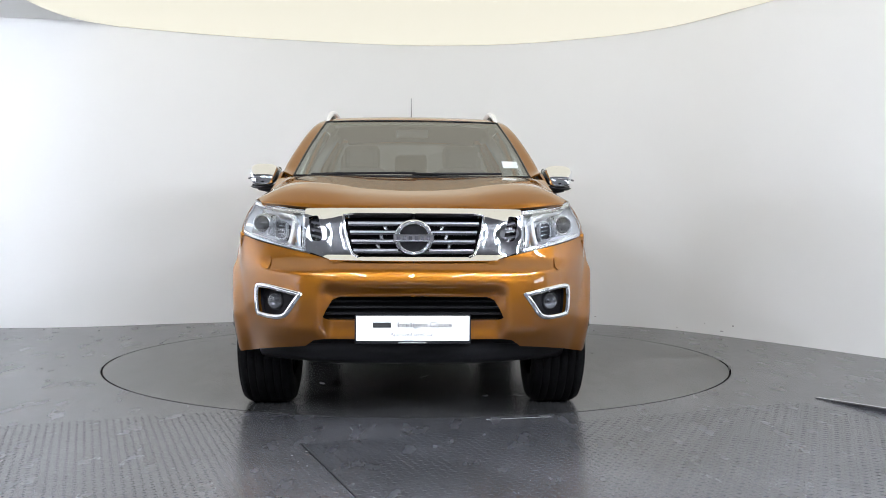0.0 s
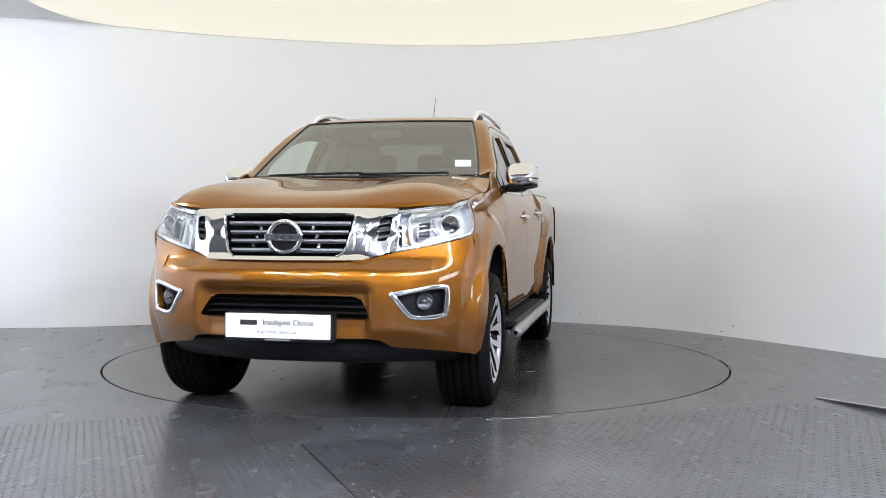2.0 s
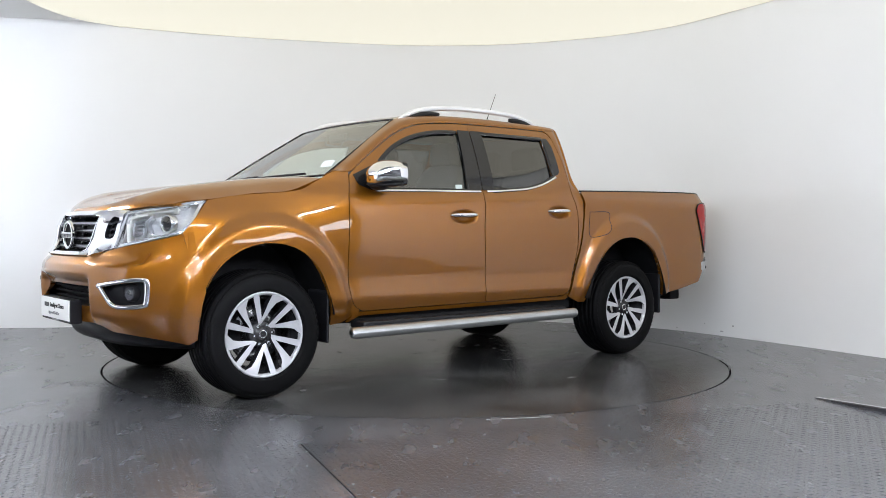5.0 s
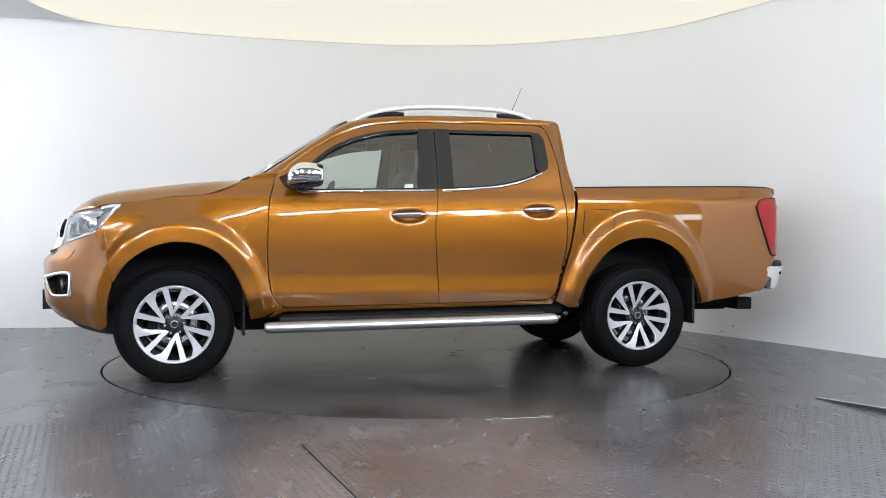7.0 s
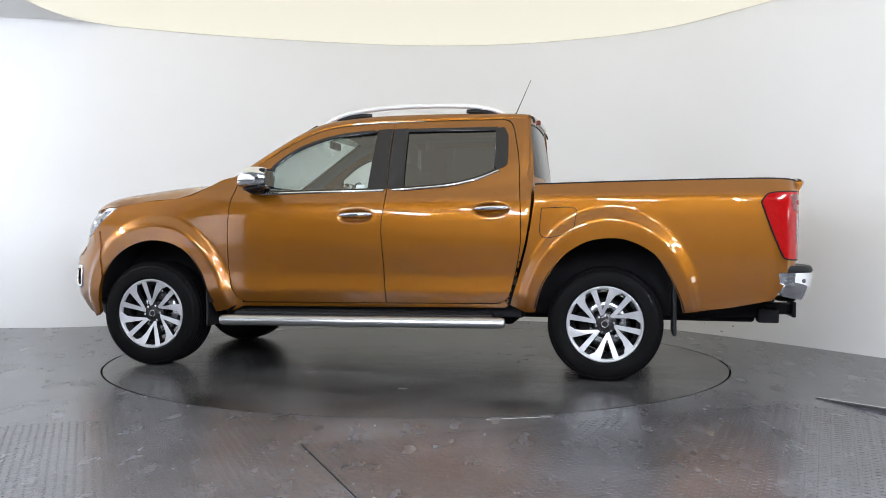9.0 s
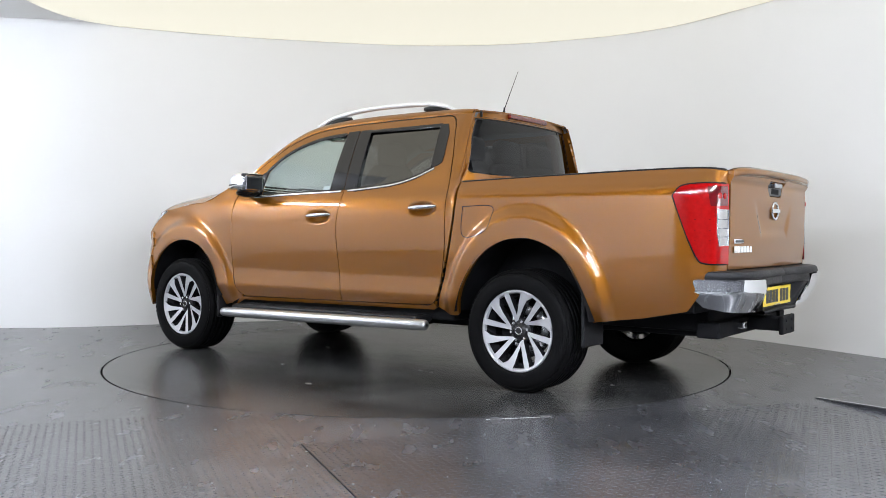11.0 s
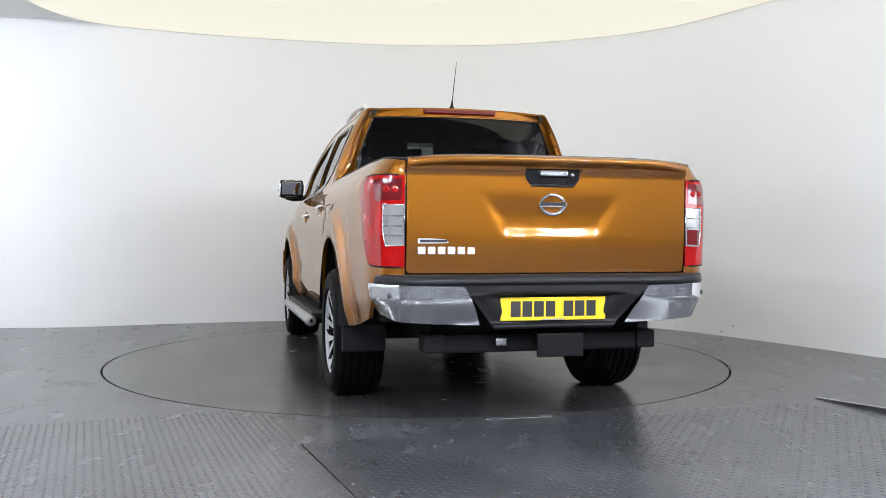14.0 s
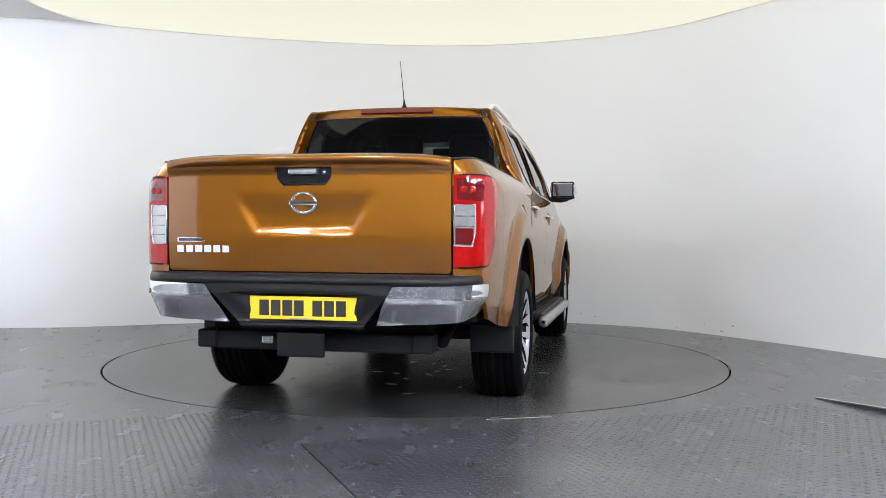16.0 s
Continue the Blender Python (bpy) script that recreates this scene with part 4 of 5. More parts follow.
    chin = [[(x, y, z) for x, y in ((-0.80, -1.96), (-0.76, -2.04), (-0.58, -2.17), (-0.3, -2.285), (0, -2.30), (0.3, -2.285), (0.58, -2.17), (0.76, -2.04), (0.80, -1.96))] for z in (0.0,)]
    rows = []
    for dz, dy in ((0.445, 0.03), (0.40, 0.015), (0.36, 0.02), (0.315, 0.06), (0.29, 0.16), (0.29, 0.5)):
        rows.append([(x, y + dy, dz) for x, y, _ in chin[0]])
    loft("chin_spoiler", rows, 16, 40, PLASTIC, bumper, rim=0, label="black plastic chin spoiler")
    # show plate in place of the number plate
    plate = part("show_plate", block(-0.268, 0.262, -2.452, -2.442, 0.438, 0.556, 0.004), WHITE_CARD, truck, "white dealer show plate")
    part("plate_holder", block(-0.275, 0.27, -2.443, -2.38, 0.424, 0.558, 0.004), PLASTIC, plate)
    m = lambda x, z: pose(x, -2.4535, z, 90, 0, 0)
    lettering("Intelligent Choice", 0.036, m(0.052, 0.514), INK, plate)
    part("name_bar", block(-0.190, -0.105, -2.4535, -2.452, 0.501, 0.525, 0), INK, plate)
    lettering("Approved Used Car", 0.025, m(-0.005, 0.470), GREY_INK, plate)
    part("maker_bar", block(-0.07, 0.06, -2.4445, -2.443, 0.4275, 0.4345, 0), GREY_INK, plate)
    # bonnet
    prof = {0.0: [(-2.275, 1.062), (-2.25, 1.088), (-2.17, 1.122), (-2.06, 1.150), (-1.93, 1.174), (-1.6, 1.222), (-1.4, 1.252), (-1.235, 1.275)],
            0.25: [(-2.265, 1.060), (-2.24, 1.090), (-2.16, 1.128), (-2.05, 1.158), (-1.93, 1.182), (-1.6, 1.230), (-1.4, 1.257), (-1.228, 1.278)],
            0.42: [(-2.235, 1.062), (-2.21, 1.096), (-2.14, 1.142), (-2.04, 1.175), (-1.92, 1.203), (-1.6, 1.248), (-1.4, 1.270), (-1.215, 1.286)],
            0.58: [(-2.185, 1.072), (-2.165, 1.104), (-2.10, 1.150), (-2.02, 1.182), (-1.90, 1.208), (-1.6, 1.250), (-1.4, 1.272), (-1.20, 1.288)],
            0.70: [(-2.115, 1.086), (-2.10, 1.104), (-2.05, 1.138), (-1.98, 1.164), (-1.87, 1.184), (-1.6, 1.220), (-1.4, 1.248), (-1.185, 1.280)]}
    cols = [[(x, y, z) for y, z in p] for x, p in prof.items()]
    rim_line = [(-1.94, 1.117), (-1.85, 1.127), (-1.6, 1.165), (-1.38, 1.186), (-1.165, 1.268)]
    cols.append([(0.768, -2.055, 1.094), (0.775, -2.04, 1.100), (0.785, -2.0, 1.110)] + [(float(side_surface(y, z)[0]) - 0.005, y, z) for y, z in rim_line])
    full = [[(-x, y, z) for x, y, z in c] for c in cols[:0:-1]] + cols
    loft("bonnet", full, 90, 60, PAINT, truck, rim=0.02)


def wall_strip(fn, path, o0, o1, side):
    P = np.array(path, float)
    e = 1e-3
    n = np.cross(fn(P[:, 0] + e, P[:, 1]) - fn(P[:, 0] - e, P[:, 1]), fn(P[:, 0], P[:, 1] + e) - fn(P[:, 0], P[:, 1] - e))
    n /= np.linalg.norm(n, axis=1, keepdims=True)
    base = fn(P[:, 0], P[:, 1])
    G = flip(np.stack([base + n * o0, base + n * o1], 0), side)
    return G.reshape(-1, 3), grid_faces(2, len(P))


def shift(vf, at, axis, side):
    """Moves a lathed shape so that its x axis points along axis, at a place."""
    V, F = vf
    a = Vector(axis).normalized()
    b = Vector((0, 0, 1)).cross(a).normalized()
    c = a.cross(b)
    return flip([np.array(at) + x * np.array(a) + y * np.array(b) + z * np.array(c) for x, y, z in V], side), F


def cab_top(truck):
    S = side_surface
    outer = [S(y, z) for y, z in ((-1.0, 1.312), (-0.93, 1.325), (-0.86, 1.380), (-0.77, 1.446), (-0.65, 1.526), (-0.54, 1.591), (-0.38, 1.656), (-0.23, 1.687), (0.0, 1.707), (0.4, 1.716), (0.80, 1.719), (0.97, 1.722), (1.05, 1.722))]
    inner = [(0.735, -1.10, 1.292), (0.725, -1.03, 1.325), (0.708, -0.94, 1.385), (0.682, -0.83, 1.462), (0.648, -0.69, 1.558), (0.615, -0.56, 1.640), (0.580, -0.44, 1.705), (0.555, -0.25, 1.748), (0.548, 0.0, 1.768), (0.545, 0.4, 1.776), (0.545, 0.80, 1.770), (0.545, 0.97, 1.760), (0.545, 1.065, 1.748)]
    O, I = np.array(outer), np.array(inner)
    mid = (O + I) / 2 + np.array([0.016, 0, 0.016])
    for s in (1, -1):
        loft("roof_side", [O, (O * 2 + mid) / 3 + np.array([0.008, 0, 0.004]), mid, I], 14, 90, PAINT, truck, s, rim=0.01)
        inward = np.array([-0.022, 0.01, -0.022])
        loft("roof_lining", [O + inward, mid + inward, I + inward], 8, 40, CABIN_LIGHT, truck, s, rim=0)
    ys = [(-0.500, 1.706, 0.555), (-0.40, 1.738, 0.562), (-0.25, 1.765, 0.548), (0.0, 1.785, 0.541), (0.4, 1.794, 0.538), (0.80, 1.789, 0.538), (0.97, 1.779, 0.538), (1.075, 1.766, 0.538)]
    edge_z = [1.690, 1.717, 1.749, 1.769, 1.777, 1.771, 1.761, 1.748]
    rows = []
    for (y, zc, w), ze in zip(ys, edge_z):
        rows.append([(u * w, y + 0.03 * (u * u) * (y < -0.3), zc - (zc - ze) * abs(u) ** 2.4) for u in (-1, -0.92, -0.7, -0.35, 0, 0.35, 0.7, 0.92, 1)])
    loft("roof_panel", rows, 40, 40, PAINT, truck, rim=0.012)
    # windscreen, its black edge and the scuttle
    grid = []
    for t in np.linspace(0, 1, 5):
        b, e = np.array([0.728, -1.075, 1.295]), np.array([0.583, -0.462, 1.700])
        eb = b * (1 - t) + e * t + np.array([0.010, -0.002, 0.002]) * math.sin(math.pi * t)
        cb = np.array([0, -1.175, 1.284]) * (1 - t) + np.array([0, -0.512, 1.704]) * t + np.array([0, -0.003, 0.004]) * math.sin(math.pi * t)
        grid.append([np.array([u * eb[0], cb[1] + (eb[1] - cb[1]) * u * u, cb[2] + (eb[2] - cb[2]) * u * u]) for u in (-1, -0.75, -0.4, 0, 0.4, 0.75, 1)])
    ws = loft("windscreen", grid, 24, 40, SCREEN, truck, rim=0, label="clear curved windscreen")
    ws.visible_shadow = False
    P = smooth_line(smooth_line(grid, 24, 0), 40, 1)
    ring = list(P[0]) + list(P[1:, -1]) + list(P[-1, ::-1][1:]) + list(P[::-1, 0][1:])
    V, F = tube(ring, 0.007, 6, caps=False)
    link("windscreen_seal", V, F, GLOSS_BLACK, ws)
    band = loft("sun_band", [g for g in P[-3:, :]], 4, 40, BAND, ws, rim=0)
    band.location = (0, 0.004, -0.004)
    band.visible_shadow = False
    part("tax_disc", block(-0.05, 0.05, -0.002, 0.002, -0.03, 0.03, 0.001, m=pose(0.615, -0.985, 1.375, -42, 0, 12)), PAPER, ws, "small printed paper sticker")
    rows = [[(x * 0.74, -1.225 + 0.10 * x * x + dy, z) for x in np.linspace(-1, 1, 9)] for dy, z in ((-0.03, 1.255), (0.02, 1.272), (0.09, 1.272))]
    loft("scuttle", rows, 8, 40, PLASTIC, truck, rim=0.01)
    for x0, x1 in ((-0.62, 0.02), (0.0, 0.55)):
        path = [(x0 + (x1 - x0) * t, -1.165 + 0.09 * ((x0 + (x1 - x0) * t) / 0.73) ** 2 + 0.005, 1.302 + 0.008 * t) for t in np.linspace(0, 1, 12)]
        V, F = tube(path, 0.008, 6)
        link("wiper", V, F, PLASTIC, truck)
    # back of the cab with the rear window
    def back(u, v):
        u, v = np.asarray(u, float), np.asarray(v, float)
        return np.stack([u, 1.155 - (v - 1.28) * 0.16 - 0.11 * np.abs(u / 0.72) ** 3.5, v], -1)
    wide = table((0.9, 0.80), (1.2, 0.775), (1.3, 0.765), (1.45, 0.71), (1.6, 0.645), (1.70, 0.59), (1.76, 0.555))
    zs = np.linspace(0.95, 1.752, 16)
    out = [(float(wide(z)), z) for z in zs] + [(-float(wide(z)), z) for z in zs[::-1]]
    win = smooth_line([(0.662, 1.335), (0.679, 1.36), (0.672, 1.42), (0.609, 1.60), (0.573, 1.678), (0.536, 1.698), (0, 1.705)], 30).tolist()
    win = win + [(-x, z) for x, z in win[::-1][1:]]
    win = win + [(-0.5, 1.325), (0.5, 1.325)]
    cab = sheet("cab_back", back, out, PAINT, truck, [win], cell=0.02, rim=0.02, sign=-1)
    g = sheet("rear_window", back, inset(win, -0.006), PRIVACY, cab, cell=0.03, rim=0, out=-0.004, sign=-1, label="dark tinted rear window")
    link("rear_window_seal", *ribbon(back, win + [win[0]], 0.008, -0.002), GLOSS_BLACK, cab)
    for s in (1, -1):
        side_edge = np.array([S(1.05 + 0.055 * (1.722 - z) / 0.45 if z > 1.27 else 1.10, z) for z in np.linspace(1.15, 1.722, 10)])
        back_edge = np.array([back(wide(z), z) for z in np.linspace(1.15, 1.745, 10)])
        m = (side_edge + back_edge) / 2 + np.array([0.022, 0.028, 0.0])
        loft("cab_edge", [side_edge - [0, 0.01, 0], m, back_edge], 12, 24, PAINT, truck, s, rim=0)
        V, F = tube(flip([(0.552, 1.070, 1.742), (0.562, 1.080, 1.726), (0.570, 1.086, 1.70)], s), 0.008, 6, flat=0.7)
        link("roof_joint", V, F, PLASTIC, truck)
    bl = part("brake_light", block(-0.245, 0.245, -0.02, 0.02, -0.017, 0.017, 0.008, m=pose(0, 1.082, 1.737, 10)), DARK_RED, truck, "red high-level brake lamp")
    # roof rails
    for s in (1, -1):
        rail = new("roof_rail")
        rail.parent = truck
        x = 0.575
        pts = smooth_line([(x + 0.01, -0.43, 1.694), (x, -0.29, 1.764), (x - 0.005, -0.08, 1.808), (x - 0.005, 0.20, 1.827), (x - 0.005, 0.58, 1.823), (x, 0.76, 1.800), (x + 0.005, 0.90, 1.756)], 40)
        V, F = tube(flip(pts, s), np.interp(np.linspace(0, 1, 40), [0, 0.15, 0.5, 0.85, 1], [0.008, 0.018, 0.018, 0.018, 0.008]), 12, flat=0.95)
        link("bar", V, F, RAIL, rail, "brushed aluminium roof rail bar")
        for y0, y1, z0, z1 in ((-0.31, -0.06, 1.745, 1.788), (0.62, 0.85, 1.797, 1.770)):
            pts = smooth_line([(x - 0.004, y0, z0 - 0.012), (x - 0.004, (y0 + y1) / 2, (z0 + z1) / 2 - 0.008), (x - 0.004, y1, z1 - 0.020)], 8)
            V, F = tube(flip(pts, s), [0.016, 0.022, 0.026, 0.027, 0.027, 0.026, 0.022, 0.016], 8, flat=0.8)
            link("foot", V, F, PLASTIC, rail)
    # aerial
    a = new("aerial")
    a.parent = truck
    V, F = lathe([(0.0, 0.022), (0.012, 0.018), (0.03, 0.009), (0.06, 0.005)], 16)
    link("base", *shift((V, F), (0, 0.886, 1.783), (0, 0.12, 0.95), 1), PLASTIC, a)
    link("rod", *tube([(0, 0.893, 1.83), (0, 1.005, 2.085)], [0.0034, 0.0018], 8), PLASTIC, a)


def tail_end(truck):
    def gate(u, v):
        u, v = np.asarray(u, float), np.asarray(v, float)
        edge = np.minimum((v - 0.918) / 0.06, (0.378 - np.abs(u) - np.clip(1.13 - v, 0, 1) * 0.62) / 0.06)
        dent = 0.011 * step01(edge) * step01((1.15 - v) / 0.14)
        lip = 0.018 * step01((v - 1.225) / 0.02)
        return np.stack([u, 2.792 - 0.02 * (u / 0.7) ** 2 - 0.02 * step01((0.95 - v) / 0.3) - dent + lip, v], -1)
    tg = new("tailgate")
    tg.parent = truck
    cut = [(-0.145, 1.262), (0.145, 1.262), (0.135, 1.20), (0.105, 1.162), (-0.105, 1.162), (-0.135, 1.20)]
    sheet("gate_skin", gate, [(-0.705, 1.285), (-0.6, 1.29), (0.6, 1.29), (0.705, 1.285), (0.705, 0.765), (0.69, 0.757), (-0.69, 0.757), (-0.705, 0.765)], PAINT, tg, [cut], cell=0.014, rim=0.04, sign=-1)
    # spoiler lip along the top edge
    rows = []
    for dy, z0 in ((-0.06, 1.288), (-0.02, 1.308), (0.03, 1.310), (0.060, 1.300), (0.066, 1.288), (0.058, 1.272), (0.020, 1.262), (0.014, 1.250)):
        rows.append([(u * 0.705, 2.792 + dy * (1 - 0.75 * abs(u) ** 5) - 0.02 * u * u, z0 - 0.022 * abs(u) ** 5) for u in (-1, -0.9, -0.75, -0.4, 0, 0.4, 0.75, 0.9, 1)])
    loft("gate_spoiler", rows, 24, 40, PAINT, tg, rim=0)
    V, F = tube([(u * 0.69, 2.80 - 0.02 * u * u, 1.311 - 0.022 * abs(u) ** 5) for u in np.linspace(-1, 1, 30)], 0.010, 6, flat=0.35)
    link("top_cap", V, F, PLASTIC, tg)
    h = part("handle_plate", block(-0.14, 0.14, 2.765, 2.790, 1.165, 1.262, 0.012), GLOSS_BLACK, tg)
    # flat black block painted in for the shaded hollow under the grip
    part("cavity_shade", block(-0.065, 0.065, 2.789, 2.792, 1.178, 1.21, 0.001), UNDER, tg)
    part("handle_grip", block(-0.07, 0.07, 2.785, 2.815, 1.215, 1.245, 0.008), SATIN, tg)
    V, F = lathe([(0, 0.010), (0.004, 0.009), (0.004, 0.001)], 14)
    link("lock", *shift((V, F), (-0.10, 2.789, 1.225), (0, 1, 0), 1), SATIN, tg)
    c = np.array((0, 2.790, 1.082))
    V, F = tube([c + np.array([0.060 * math.cos(w), 0, 0.047 * math.sin(w)]) for w in np.linspace(0, 2 * math.pi, 41)], 0.0085, 8, caps=False, up=(0, 1, 0))
    link("badge_ring", V, F, CHROME, tg)
    part("badge_bar", block(-0.071, 0.071, 2.784, 2.803, 1.070, 1.094, 0.005), CHROME, tg)
    # model name as plain chrome blocks, with the small bar above it
    for k in range(6):
        x = 0.655 - k * 0.0475
        bm = block(x - 0.036, x, 2.776, 2.783, 0.845, 0.880, 0.003)
        part("name_block", bm, RAIL, tg)
    part("name_bar", block(0.505, 0.655, 2.774, 2.780, 0.895, 0.918, 0.004), RAIL, tg)
    part("name_bar_inset", block(0.515, 0.645, 2.780, 2.7815, 0.900, 0.913, 0), LAMP_DARK, tg)
    part("sill_gap", block(-0.70, 0.70, 2.66, 2.74, 0.70, 0.765, 0.004), UNDER, truck)
    part("latch_light", block(0.04, 0.09, 2.735, 2.75, 0.722, 0.745, 0.004), PLASTIC, truck)
    # rear bumper
    rb = new("rear_bumper")
    rb.parent = truck
    plan = table((0.0, 2.845), (0.3, 2.862), (0.45, 2.875), (0.62, 2.868), (0.74, 2.835), (0.86, 2.73), (0.98, 2.60))
    plan_x = table((0.0, 0.0), (0.3, 0.3), (0.45, 0.45), (0.62, 0.62), (0.74, 0.735), (0.80, 0.785), (0.86, 0.822), (0.92, 0.845), (0.98, 0.855))

    def bump(u, v):
        u, v = np.asarray(u, float), np.asarray(v, float)
        k = step01((u - 0.7) / 0.2)
        belly = 0.06 * np.clip((0.635 - v) / 0.11, 0, 1) - 0.004 * step01((v - 0.64) / 0.06)
        return np.stack([plan_x(u) - belly * k, plan(u) - belly * (1 - 0.4 * k), v], -1)
    for s in (1, -1):
        ch = [(0.46, 0.700), (0.62, 0.703), (0.80, 0.706), (0.94, 0.708), (0.975, 0.69), (0.96, 0.62), (0.90, 0.56), (0.78, 0.538), (0.60, 0.528), (0.42, 0.516), (0.365, 0.515), (0.40, 0.60)]
        sheet("chrome_corner", bump, ch, CHROME, rb, side=s, cell=0.014, rim=0.03, sign=-1, out=0.006, label="chrome bumper corner")
        V, F = lathe([(0.0, 0.013), (0.003, 0.012), (0.003, 0.001)], 14)
        link("parking_sensor", *shift((V, F), bump(0.80, 0.655) + np.array([0.006, 0.006, 0]), (0.6, 0.8, 0), s), LAMP_DARK, rb)
        top = [[bump(u, 0.706) + np.array([0, dy, dz]) for u in np.linspace(0, 0.95, 14)] for dy, dz in ((-0.002, 0.0), (0.004, 0.012), (-0.006, 0.036), (-0.03, 0.044), (-0.14, 0.044))]
        loft("step_pad", top, 12, 40, PLASTIC, rb, s, rim=0)
        mid = []
        for d, z in ((0.004, 0.708), (0.004, 0.66), (0.045, 0.652), (0.048, 0.53), (0.02, 0.515), (0.03, 0.495), (0.12, 0.49)):
            wide_u = 0.29 + 0.18 * (z - 0.49) / 0.218
            mid.append([np.array([u, float(plan(u)) - d * (1 - step01((u - 0.275) / 0.06)) - 0.03 * step01((u - 0.275) / 0.06) * (z < 0.6) - 0.006, z]) for u in np.linspace(0, wide_u, 12)])
        loft("bumper_middle", mid, 26, 24, PLASTIC, rb, s, rim=0)
    np_ = part("number_plate", block(-0.268, 0.263, 2.803, 2.811, 0.532, 0.642, 0.003), YELLOW, truck, "yellow rear number plate with masked black marks")
    for k, w in enumerate((0.05, 0.05, 0.05, 0.05)):
        part("plate_mark", block(0.165 - k * 0.058, 0.165 - k * 0.058 + 0.048, 2.8105, 2.8125, 0.550, 0.624, 0), INK, np_)
    for k in range(3):
        part("plate_mark", block(-0.10 - k * 0.058, -0.10 - k * 0.058 + 0.048, 2.8105, 2.8125, 0.550, 0.624, 0), INK, np_)
    part("maker_bar", block(-0.06, 0.06, 2.8105, 2.8125, 0.5345, 0.5395, 0), GREY_INK, np_)
    # tow bar
    tb = new("tow_bar")
    tb.parent = truck
    part("cross_beam", block(-0.52, 0.52, 2.58, 2.66, 0.365, 0.455, 0.012), UNDER, tb)
    part("end_box", block(0.50, 0.60, 2.55, 2.68, 0.37, 0.46, 0.01), UNDER, tb)
    part("end_box", block(-0.60, -0.50, 2.55, 2.68, 0.37, 0.46, 0.01), UNDER, tb)
    part("neck", block(-0.06, 0.04, 2.62, 2.86, 0.38, 0.46, 0.01), UNDER, tb)
    part("face_plate", block(-0.130, 0.10, 2.85, 2.875, 0.365, 0.475, 0.006), UNDER, tb)
    for x in (-0.07, 0.04):
        for z in (0.395, 0.445):
            V, F = tube([(x, 2.873, z), (x, 2.879, z)], 0.008, 6)
            link("bolt", V, F, UNDER, tb, smooth=False)
    part("electric_socket", block(0.19, 0.25, 2.64, 2.70, 0.40, 0.44, 0.008), SATIN, tb)


